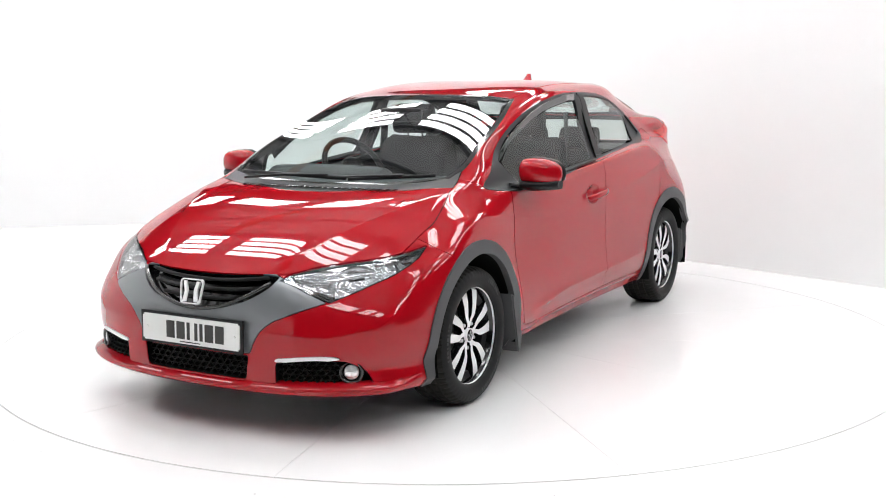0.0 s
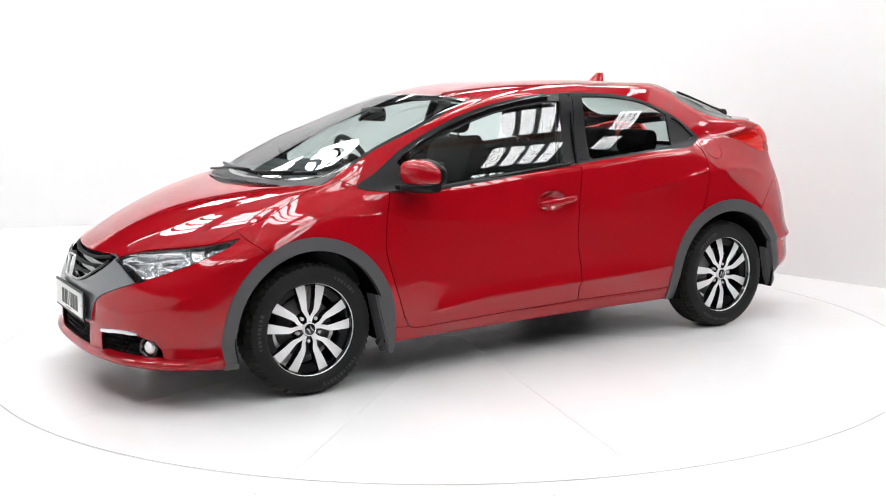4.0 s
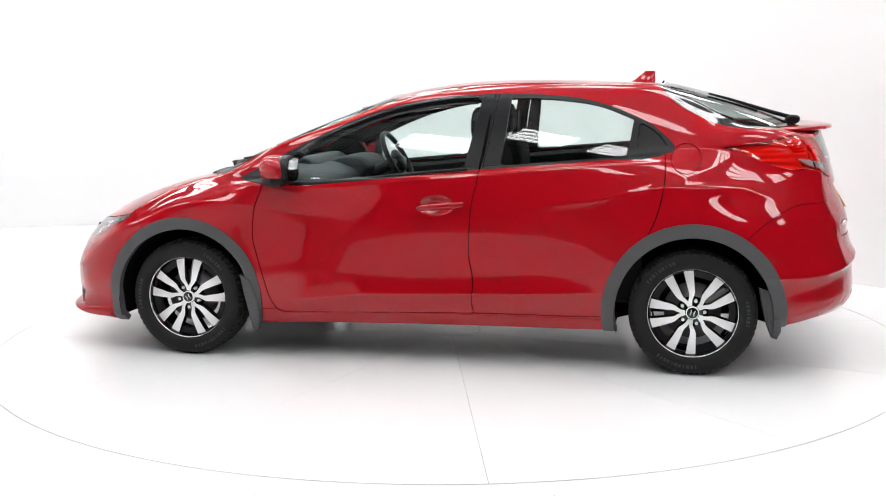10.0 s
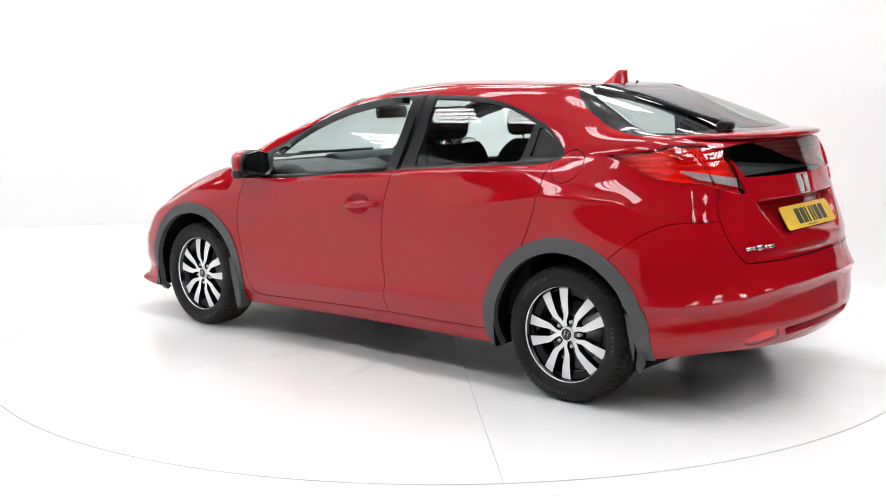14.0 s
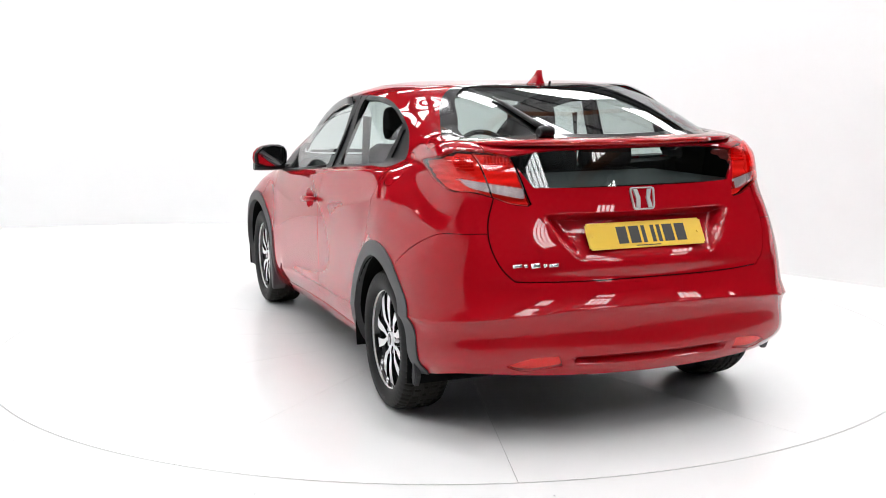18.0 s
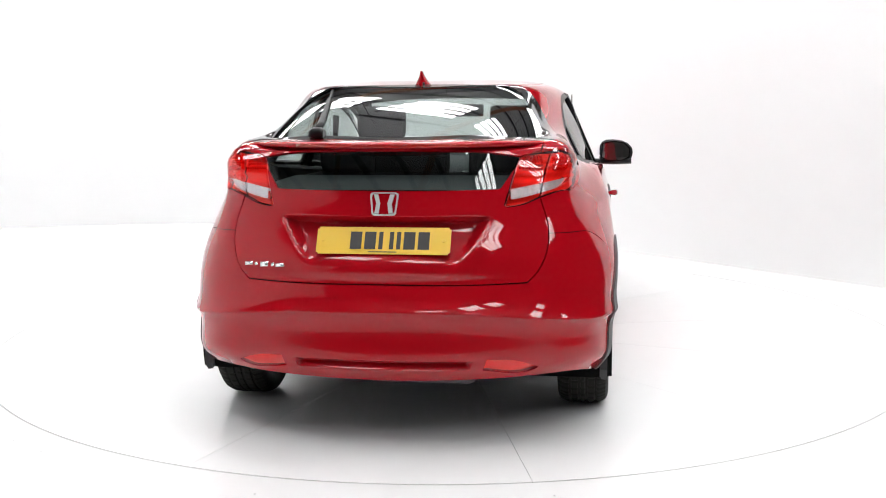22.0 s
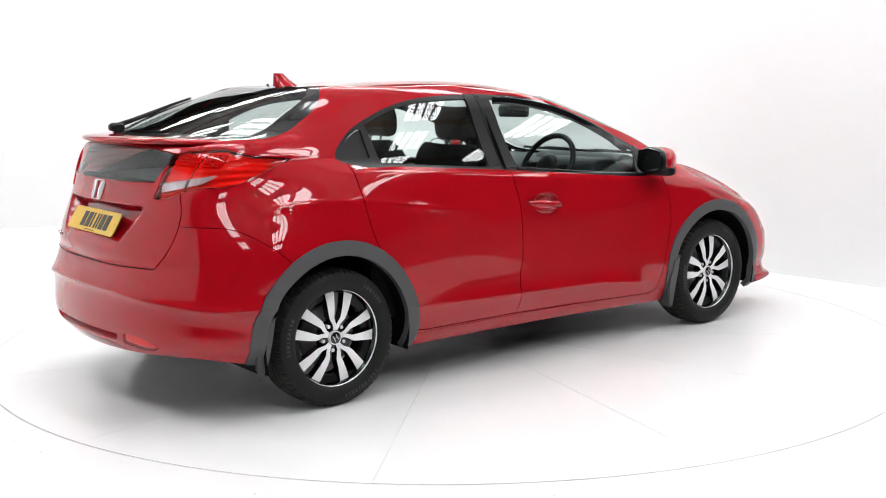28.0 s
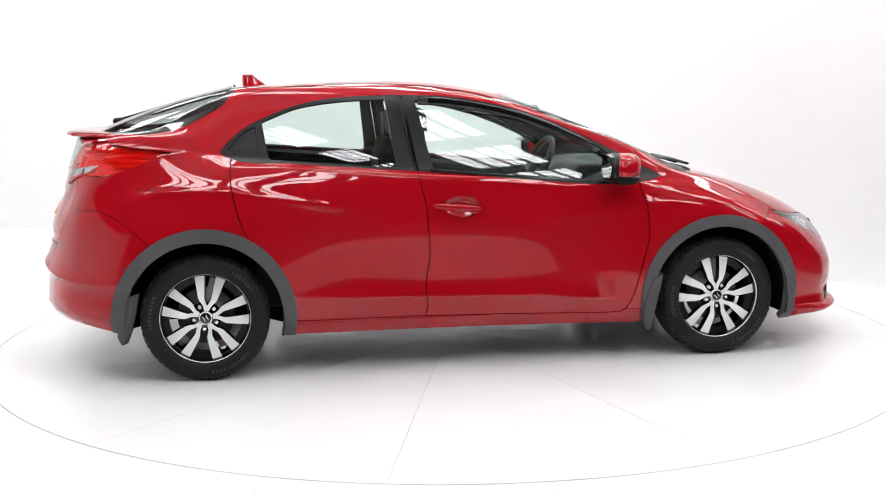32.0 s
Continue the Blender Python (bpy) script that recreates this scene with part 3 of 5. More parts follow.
# dust and small chips lying on the floor
rng = random.Random(4)
bm = bmesh.new()
for k in range(170):
    a, d = rng.uniform(0, 2 * math.pi), 2.55 + 1.4 * rng.random() ** 1.5
    x, y, q, w = d * math.cos(a), d * math.sin(a), rng.uniform(0, 3), rng.uniform(.0015, .005)
    if y < -5.3 or x > 3.6:
        continue
    vs = [bm.verts.new((x + w * rng.uniform(.6, 1.6) * math.cos(q + t), y + w * math.sin(q + t), .0012)) for t in (0, 1.4, 2.9, 4.5)]
    bm.faces.new(vs)
tagged(part("floor_dust", bm, STEEL), "tiny dark specks of dirt on the white floor", "dirt", kind="stuff")


# ---- the car ----
car = tagged(new("car"), "glossy red five-door hatchback with grey arch cladding and alloy wheels", "car")
HUBZ, AXLE, GAP = 0.300, 1.2975, 0.0024


def split(M, f, gap=GAP):
    """The piece inside f and the rest, with a joint of 2 * gap between them; f in metres."""
    return cut(M, f + gap)[0], cut(M, f - gap)[1]


def arch(V, x, r):
    return np.hypot((V[:, 0] - x), (V[:, 2] - HUBZ) * 0.985) - r


S = shell()
_, S = cut(S, np.minimum(arch(S[0], AXLE, 0.366), arch(S[0], -AXLE, 0.370)))
CLAD_F, S = cut(S, arch(S[0], AXLE, 0.424))
CLAD_R, S = cut(S, arch(S[0], -AXLE, 0.434))

# side glass and its black frames, in side view
DLO = [(1.005, .930), (1.005, .930), (.88, .905), (.68, .900), (.43, .918), (.036, .958), (-.525, 1.004), (-.85, 1.030), (-1.165, 1.062), (-1.195, 1.076), (-1.118, 1.175), (-.973, 1.255), (-.828, 1.307),
       (-.685, 1.336), (-.541, 1.347), (-.255, 1.349), (-.111, 1.343), (.032, 1.325), (.176, 1.298), (.32, 1.259), (.465, 1.206), (.611, 1.142), (.757, 1.07), (.904, .985)]
DAY, S = cut(S, inside(S[0], DLO))
FRONT_PANE = [(.70, .917), (.70, .917), (.43, .937), (.036, .975), (-.175, .995), (-.175, .995), (-.25, 1.328), (-.25, 1.328), (-.111, 1.322), (.032, 1.305), (.176, 1.277), (.32, 1.237), (.465, 1.184), (.611, 1.119), (.765, 1.035), (.765, 1.035)]
REAR_PANE = [(-.36, 1.003), (-.36, 1.003), (-.525, 1.016), (-.804, 1.038), (-.972, 1.052), (-.972, 1.052), (-1.000, 1.225), (-1.000, 1.225), (-.835, 1.289), (-.685, 1.315), (-.541, 1.327), (-.40, 1.329), (-.40, 1.329)]
VENT = [(-1.020, 1.076), (-1.020, 1.076), (-1.150, 1.088), (-1.168, 1.096), (-1.168, 1.096), (-1.103, 1.168), (-1.032, 1.210), (-1.032, 1.210)]
GLASS_F, DAY = split(DAY, inside(DAY[0], FRONT_PANE), 0.001)
GLASS_R, DAY = split(DAY, inside(DAY[0], REAR_PANE), 0.001)
GLASS_F, GLASS_R = smooth_pane(GLASS_F, 1.35), smooth_pane(GLASS_R, 1.35)
VENT_P, DAY = split(DAY, inside(DAY[0], VENT), 0.001)
FRAME_F, FRAME_R = split(DAY, -0.268 - (DAY[0][:, 2] - 0.98) * 0.183 - DAY[0][:, 0])
SAIL, FRAME_F = split(FRAME_F, np.maximum(0.715 + (FRAME_F[0][:, 2] - 0.90) * 0.45 - FRAME_F[0][:, 0], FRAME_F[0][:, 2] - 1.06), 0.001)
BPOST_F, FRAME_F = split(FRAME_F, np.maximum(FRAME_F[0][:, 0] + 0.178 + (FRAME_F[0][:, 2] - 0.995) * 0.225, 0.99 - FRAME_F[0][:, 2]), 0.0008)
BPOST_R, FRAME_R = split(FRAME_R, np.maximum(-0.358 - FRAME_R[0][:, 0] - (FRAME_R[0][:, 2] - 1.01) * 0.125, 1.004 - FRAME_R[0][:, 2]), 0.0008)

# windscreen, cowl and tailgate glass, seen from above
SCREEN = [(1.27, -.3), (1.27, -.3), (1.275, 0), (1.25, .2), (1.2, .39), (1.11, .625), (1.11, .625), (1.03, .648), (.80, .634), (.45, .580), (.225, .524), (.225, .524), (.262, .38), (.285, .2), (.29, 0), (.29, -.3), (.29, -.3)]
WS, S = cut(S, np.maximum(inside(S[0], SCREEN, 0, 1), 0.90 - S[0][:, 2]))
WS_GLASS, WS_RIM = cut(WS, inside(WS[0], SCREEN, 0, 1) + 0.022)
WS_GLASS = clean_sheet(WS_GLASS, 2, 0, 1, [(0, 0), (1, 0), (2, 0), (0, 2), (1, 2), (0, 4)])
COWL_LINE = [(1.375, -.3), (1.375, -.3), (1.375, 0), (1.355, .18), (1.315, .313), (1.24, .537), (1.165, .672), (1.165, .672), (1.07, .655), (1.0, .64), (1.0, .64), (1.0, -.3), (1.0, -.3)]
COWL, S = split(S, np.maximum(inside(S[0], COWL_LINE, 0, 1), 0.85 - S[0][:, 2]))
BACK = [(-1.13, -.3), (-1.13, -.3), (-1.13, 0), (-1.125, .25), (-1.108, .445), (-1.108, .445), (-1.15, .515), (-1.32, .592), (-1.54, .664), (-1.54, .664), (-1.67, .625), (-1.765, .485), (-1.81, .26), (-1.83, 0), (-1.83, -.3), (-1.83, -.3)]
RW, S = cut(S, np.maximum(inside(S[0], BACK, 0, 1), 1.14 - S[0][:, 2]))
PANE_B = [(-1.15, -.3), (-1.15, -.3), (-1.15, 0), (-1.148, .25), (-1.14, .41), (-1.14, .41), (-1.2, .472), (-1.36, .532), (-1.51, .575), (-1.62, .56), (-1.71, .46), (-1.775, .26), (-1.80, 0), (-1.80, -.3), (-1.80, -.3)]
RW_GLASS, RW_RIM = cut(RW, inside(RW[0], PANE_B, 0, 1))
RW_GLASS = clean_sheet(RW_GLASS, 2, 0, 1, [(0, 0), (1, 0), (2, 0), (0, 2), (1, 2), (0, 4)])

# the nose, seen from ahead
V = S[0]
ahead = 1.7 - V[:, 0]
LAMP = [(1.25, 4.5), (1.25, 4.5), (1.36, 4.83), (1.76, 5.04), (2.37, 5.07), (3.15, 4.97), (3.95, 4.90), (3.95, 4.90), (3.65, 4.54), (3.12, 4.28), (2.64, 4.08), (2.28, 3.78), (2.0, 3.5), (2.0, 3.5), (1.69, 3.81), (1.41, 4.25)]
HEADLAMP, S = split(S, inside(S[0], LAMP, 6, 7) * 0.12, 0.002)
GRILLE_LINE = [(-.2, .643), (-.2, .643), (0, .643), (.166, .645), (.317, .647), (.36, .643), (.36, .643), (.335, .605), (.282, .567), (.161, .522), (0, .500), (-.2, .53), (-.2, .53)]
GRILLE, S = split(S, np.maximum(inside(S[0], GRILLE_LINE, 1, 2), 1.7 - S[0][:, 0]), 0.001)
GARNISH_LINE = [(-.3, .70), (-.3, .70), (.1, .66), (.33, .655), (.375, .638), (.375, .638), (.46, .598), (.57, .552), (.57, .552), (.462, .511), (.365, .466), (.318, .418), (.284, .345), (.284, .345), (0, .345), (-.3, .345), (-.3, .345)]
GARNISH, S = split(S, np.maximum(np.maximum(inside(S[0], GARNISH_LINE, 1, 2), 1.9 - S[0][:, 0]), S[0][:, 7] - 4.93), 0.0015)
MOUTH = [(-.3, .338), (-.3, .338), (0, .338), (.278, .336), (.278, .336), (.266, .238), (.266, .238), (0, .238), (-.3, .238), (-.3, .238)]
INTAKE, S = split(S, np.maximum(inside(S[0], MOUTH, 1, 2), 1.9 - S[0][:, 0]), 0.0005)
FOG = [(.398, .317), (.398, .317), (.60, .331), (.67, .322), (.705, .300), (.752, .236), (.752, .236), (.642, .228), (.398, .226), (.398, .226)]
FOGBOX, S = split(S, np.maximum(inside(S[0], FOG, 1, 2), 1.8 - S[0][:, 0]), 0.0005)
STRIP = [(.396, .333), (.396, .333), (.561, .348), (.682, .344), (.682, .344), (.64, .336), (.396, .319), (.396, .319)]
DRL, S = split(S, np.maximum(inside(S[0], STRIP, 1, 2), 1.8 - S[0][:, 0]), 0.0005)
HOOD_LINE = [(-1, 4.93), (-1, 4.93), (0, 4.95), (.54, 4.96), (1.21, 4.9), (1.36, 4.86), (1.76, 5.06), (2.37, 5.09), (3.15, 4.99), (3.42, 4.97), (3.42, 4.97), (3.77, 5.33), (4.15, 5.81), (4.30, 6.45), (4.06, 7.34), (3.95, 7.6), (3.5, 8.5), (3.5, 8.5), (-1, 8.5), (-1, 8.5)]
HOOD, S = split(S, inside(S[0], HOOD_LINE, 6, 7) * 0.14)

# the tail
LENS = [(10.72, 7.12), (10.72, 7.12), (11.66, 7.36), (12.24, 7.72), (12.71, 7.66), (12.98, 7.30), (13.18, 6.55), (13.32, 5.90), (13.32, 5.90), (13.03, 5.93), (12.75, 6.03), (12.12, 6.12), (11.75, 6.05), (11.18, 6.24), (10.95, 6.70)]
TAIL, S = split(S, inside(S[0], LENS, 6, 7) * 0.12, 0.002)
LOWPANE = [(-.3, 1.149), (-.3, 1.149), (0, 1.149), (.2, 1.148), (.372, 1.142), (.520, 1.122), (.520, 1.122), (.44, 1.003), (.44, 1.003), (.2, 1.0), (0, 1.0), (-.3, 1.0), (-.3, 1.0)]
LOWGLASS, S = split(S, np.maximum(inside(S[0], LOWPANE, 1, 2), S[0][:, 0] + 1.6), 0.001)
LOWGLASS = clean_sheet(LOWGLASS, 0, 2, 1, [(0, 0), (1, 0), (0, 2), (0, 4)])
GATE = [(-.3, 1.25), (-.3, 1.25), (.60, 1.25), (.60, 1.25), (.588, .977), (.622, .859), (.624, .795), (.584, .689), (.548, .653), (.548, .653), (.349, .65), (0, .65), (-.3, .65), (-.3, .65)]
HATCH, S = split(S, np.maximum(inside(S[0], GATE, 1, 2), S[0][:, 0] + 1.55))
BUMP_LINE = [(-1.40, .5), (-1.40, .5), (-1.582, .711), (-1.66, .77), (-1.746, .816), (-1.897, .831), (-2.4, .84), (-2.4, .84), (-2.4, .1), (-2.4, .1), (-1.4, .1), (-1.4, .1)]
BUMPER_R, S = split(S, inside(S[0], BUMP_LINE), 0.0015)
BUMP_FRONT = [(1.62, .80), (1.62, .80), (1.575, .735), (1.525, .69), (1.48, .6), (1.48, .1), (1.48, .1), (2.5, .1), (2.5, .1), (2.5, .8), (2.5, .8)]
BUMPER_F, S = split(S, inside(S[0], BUMP_FRONT), 0.0015)

# doors, flap, roof, wing, sill
DOOR_F_LINE = [(.868, .93), (.868, .93), (.873, .883), (.898, .799), (.91, .715), (.912, .63), (.892, .544), (.859, .43), (.807, .285), (.785, .256), (.74, .249), (.60, .251), (.326, .258), (.05, .265), (-.237, .271), (-.237, .271), (-.226, .33), (-.235, .415), (-.231, .472), (-.215, .558), (-.218, .701), (-.232, .842), (-.252, .926), (-.262, 1.02), (-.262, 1.02), (.5, .96)]
DOOR_F, S = split(S, inside(S[0], DOOR_F_LINE))
DOOR_R_LINE = [(.1, 1.02), (.1, 1.02), (.1, .271), (.1, .271), (-.2, .272), (-.5, .273), (-.75, .274), (-.86, .279), (-.93, .305), (-1.0, .5), (-1.08, .68), (-1.112, .751), (-1.143, .863), (-1.157, .975), (-1.150, 1.085), (-1.150, 1.085), (-.6, 1.04)]
DOOR_R, S = split(S, inside(S[0], DOOR_R_LINE))
ROOF_LINE = [(.5, -.3), (.5, -.3), (.5, .515), (.5, .515), (.2, .512), (0, .522), (-.5, .530), (-.9, .498), (-1.108, .445), (-1.3, .40), (-1.3, .40), (-1.3, -.3), (-1.3, -.3)]
ROOF_P, S = split(S, np.maximum(inside(S[0], ROOF_LINE, 0, 1), 1.27 - S[0][:, 2]), 0.0035)
SILL_P, S = split(S, np.maximum(S[0][:, 2] - 0.262, np.abs(S[0][:, 0]) - 1.2), 0.001)
WING_LINE = [(.8, .1), (.8, .1), (2.0, .1), (2.0, .1), (2.0, .99), (2.0, .99), (1.12, .985), (1.015, .938), (.87, .91), (.8, .9), (.8, .9)]
WING, FRAME = split(S, inside(S[0], WING_LINE), 0.0015)
FLAP, FRAME_L = split(FRAME, np.hypot(FRAME[0][:, 0] + 1.252, FRAME[0][:, 2] - 1.040) - 0.070, 0.0016)


# pressings: shallow dents and steps in the panels
def step(f, width):
    return np.clip(-f / width, 0, 1) ** 2 * (3 - 2 * np.clip(-f / width, 0, 1))


def sunk(M, f_of, depth, width):
    """Sinks the area where f_of < 0 by depth, with walls of the given width."""
    a, b = cut(M, f_of(M[0]))
    a1, a2 = cut(a, f_of(a[0]) + width)
    W = [x for x in (a1, a2, b) if len(x[1])]
    off = np.cumsum([0] + [len(x[0]) for x in W])
    V, T = np.concatenate([x[0] for x in W]), np.concatenate([x[1] + o for x, o in zip(W, off)])
    V = V.copy()
    f = f_of(V)
    s = step(f, width)
    V[:, :3] -= V[:, 3:6] * (depth * s)[:, None]
    return refreshed((V, T), (f < 0.004) & (f > -width - 0.004))


def refreshed(M, where):
    """New normals from the faces at the chosen vertices."""
    V, T = M[0].copy(), M[1]
    key = np.round(V[:, :3], 5)
    _, inv = np.unique(key, axis=0, return_inverse=True)
    inv = inv.ravel()
    fn = np.cross(V[T[:, 1], :3] - V[T[:, 0], :3], V[T[:, 2], :3] - V[T[:, 0], :3])
    acc = np.zeros((inv.max() + 1, 3))
    for k in range(3):
        np.add.at(acc, inv[T[:, k]], fn)
    n = acc[inv]
    ln = np.linalg.norm(n, axis=1, keepdims=True)
    good = (ln[:, 0] > 1e-12) & where
    V[good, 3:6] = n[good] / ln[good]
    return V, T


NICHE = [(-.4, .903), (-.4, .903), (.415, .903), (.415, .903), (.292, .722), (.292, .722), (-.4, .716), (-.4, .716)]


def niche(V):
    """How deep the plate's niche lies at each place: deepest at its top edge, running out below."""
    f = np.maximum(inside(V, NICHE, 1, 2), V[:, 0] + 1.7)
    top = np.clip((.903 - V[:, 2]) / .010, 0, 1)
    side = step(np.abs(V[:, 1]) - (.415 - (.903 - V[:, 2]) * .62), .032)
    low = np.clip((V[:, 2] - .700) / .17, 0, 1)
    return .052 * top * side * low * low * (3 - 2 * low) * (V[:, 0] < -1.7), f


h1, h2 = cut(HATCH, np.maximum(.903 - HATCH[0][:, 2], HATCH[0][:, 0] + 1.7))
h2, h3 = cut(h2, np.maximum(.893 - h2[0][:, 2], h2[0][:, 0] + 1.7))
off = [0, len(h1[0]), len(h1[0]) + len(h2[0])]
HATCH = (np.concatenate([h1[0], h2[0], h3[0]]), np.concatenate([h1[1], h2[1] + off[1], h3[1] + off[2]]))
sink, f_niche = niche(HATCH[0])
HATCH = refreshed(push(HATCH, -sink), (HATCH[0][:, 2] < .9035) & (HATCH[0][:, 2] > .69) & (np.abs(HATCH[0][:, 1]) < .43) & (HATCH[0][:, 0] < -1.7))
CUP = [(-.05 + .09 * math.cos(k * math.pi / 6), .810 + .054 * math.sin(k * math.pi / 6)) for k in range(12)]
DOOR_F = sunk(DOOR_F, lambda V: inside(V, CUP), 0.026, 0.034)
SLOT = [(-.4, .362), (-.4, .362), (.355, .362), (.355, .362), (.33, .326), (.33, .326), (-.4, .326), (-.4, .326)]
BUMPER_R = sunk(BUMPER_R, lambda V: np.maximum(inside(V, SLOT, 1, 2), V[:, 0] + 1.7), 0.030, 0.016)
REFL = [(.592, .329), (.592, .329), (.525, .357), (.40, .369), (.40, .369), (.385, .325), (.385, .325), (.555, .312)]
REFLECT, BUMPER_R = split(BUMPER_R, np.maximum(inside(BUMPER_R[0], REFL, 1, 2), BUMPER_R[0][:, 0] + 1.7), 0.001)

# panels as objects
panel("hood", both(HOOD), RED, car)
panel("roof", both(ROOF_P), RED, car)
gate = panel("tailgate", both(HATCH), RED, car)
nose = panel("front_bumper", both(BUMPER_F), RED, car)
tail = panel("rear_bumper", both(BUMPER_R), RED, car)
panel("cowl_panel", both(COWL), CLAD, car, "dark grey plastic cowl under the windscreen")
screen = panel("windscreen", both(WS_GLASS), WINDOW, car, rim=0)
panel("screen_seal", both(WS_RIM), GLOSS, screen, "black screen edge")
back_glass = panel("rear_window", both(RW_GLASS), DARKGLASS, gate, rim=0)
panel("rear_window_surround", both(RW_RIM), GLOSS, gate, "gloss black surround", rim=0.006)
panel("lower_rear_window", both(LOWGLASS), DARKGLASS, gate, "narrow dark lower pane", rim=0)
grey = panel("front_garnish", both(GARNISH), SILVER, nose, "satin grey bumper centre", lift=0.002)
panel("grille_shell", push(both(GRILLE), -0.035), GLOSS, nose, "gloss black grille", rim=0)
panel("grille_surround", both(GRILLE), GLOSS, nose, rim=0.04, lift=-0.002, face=False)
panel("intake_back", push(both(INTAKE), -0.07), MATT, nose, rim=0)
panel("intake_surround", both(INTAKE), MATT, nose, rim=0.075, lift=-0.004, face=False)
SIDES = (1, -1)


def sided(M, s):
    return M if s > 0 else mirrored(M)


doors = {}
for s in SIDES:
    panel("front_wing", sided(WING, s), RED, car)
    panel("side_frame", sided(FRAME_L if s > 0 else FRAME, s), RED, car)
    panel("door_sill", sided(SILL_P, s), RED, car)
    fd = doors["f", s] = panel("front_door", sided(DOOR_F, s), RED, car)
    rd = doors["r", s] = panel("rear_door", sided(DOOR_R, s), RED, car)
    panel("window_glass", sided(GLASS_F, s), WINDOW, fd, rim=0, lift=-0.004)
    panel("window_glass", sided(GLASS_R, s), WINDOW, rd, rim=0, lift=-0.004)
    panel("window_frame", sided(FRAME_F, s), BLACK, fd, "black window surround")
    panel("window_frame", sided(FRAME_R, s), BLACK, rd, "black window surround")
    panel("pillar_trim", sided(BPOST_F, s), BLACK, fd, "black pillar trim", lift=0.002)
    panel("pillar_trim", sided(BPOST_R, s), BLACK, rd, "black pillar trim", lift=0.002)
    part("pillar_lining", bar([(-.262, s * .775, .97), (-.285, s * .715, 1.12), (-.305, s * .665, 1.24), (-.325, s * .625, 1.335)], .012, .05), MATT, car)
    panel("mirror_base", sided(SAIL, s), BLACK, fd, "black mirror base panel", lift=0.002)
    panel("quarter_trim", sided(VENT_P, s), BLACK, rd, "black handle recess trim", lift=-0.008)
    panel("arch_cladding", sided(CLAD_F, s), CLAD, car, "matt grey wheel-arch cladding", rim=0.03, lift=0.007)
    panel("arch_cladding", sided(CLAD_R, s), CLAD, car, "matt grey wheel-arch cladding", rim=0.03, lift=0.007)
    panel("running_light", sided(DRL, s), ALLOY, nose, "silver strip over the fog lamp", lift=0.006)
    panel("fog_recess", push(sided(FOGBOX, s), -0.05), MATT, nose, rim=0)
    panel("fog_recess_rim", sided(FOGBOX, s), BLACK, nose, rim=0.055, lift=-0.003, face=False)
    refl = panel("reflector", sided(REFLECT, s), LENSRED, tail, "red rear reflector", lift=-0.002)
    panel("reflector_back", push(sided(REFLECT, s), -0.012), LAMPRED, tail, rim=0)
panel("fuel_flap", FLAP, RED, car)
# black lining behind the joints
L = shell()
_, L = cut(L, np.minimum(arch(L[0], AXLE, 0.375), arch(L[0], -AXLE, 0.38)))
_, L = cut(L, inside(L[0], DLO))
_, L = cut(L, np.maximum(inside(L[0], SCREEN, 0, 1), 0.90 - L[0][:, 2]))
_, L = cut(L, np.maximum(inside(L[0], BACK, 0, 1), 1.14 - L[0][:, 2]))
_, L = cut(L, inside(L[0], LAMP, 6, 7) * 0.12)
_, L = cut(L, inside(L[0], LENS, 6, 7) * 0.12)
_, L = cut(L, np.maximum(inside(L[0], REFL, 1, 2), L[0][:, 0] + 1.7))
_, L = cut(L, np.maximum(inside(L[0], LOWPANE, 1, 2), L[0][:, 0] + 1.6))
for line in (GRILLE_LINE, MOUTH, FOG):
    _, L = cut(L, np.maximum(inside(L[0], line, 1, 2), 1.7 - L[0][:, 0]))
_, L = cut(L, inside(L[0], CUP))
_, L = cut(L, np.maximum(inside(L[0], NICHE, 1, 2), L[0][:, 0] + 1.7))
_, L = cut(L, np.maximum(inside(L[0], SLOT, 1, 2), L[0][:, 0] + 1.7))
panel("body_lining", push(both(L), -0.013), MATT, car, "black inner body shell", rim=0)


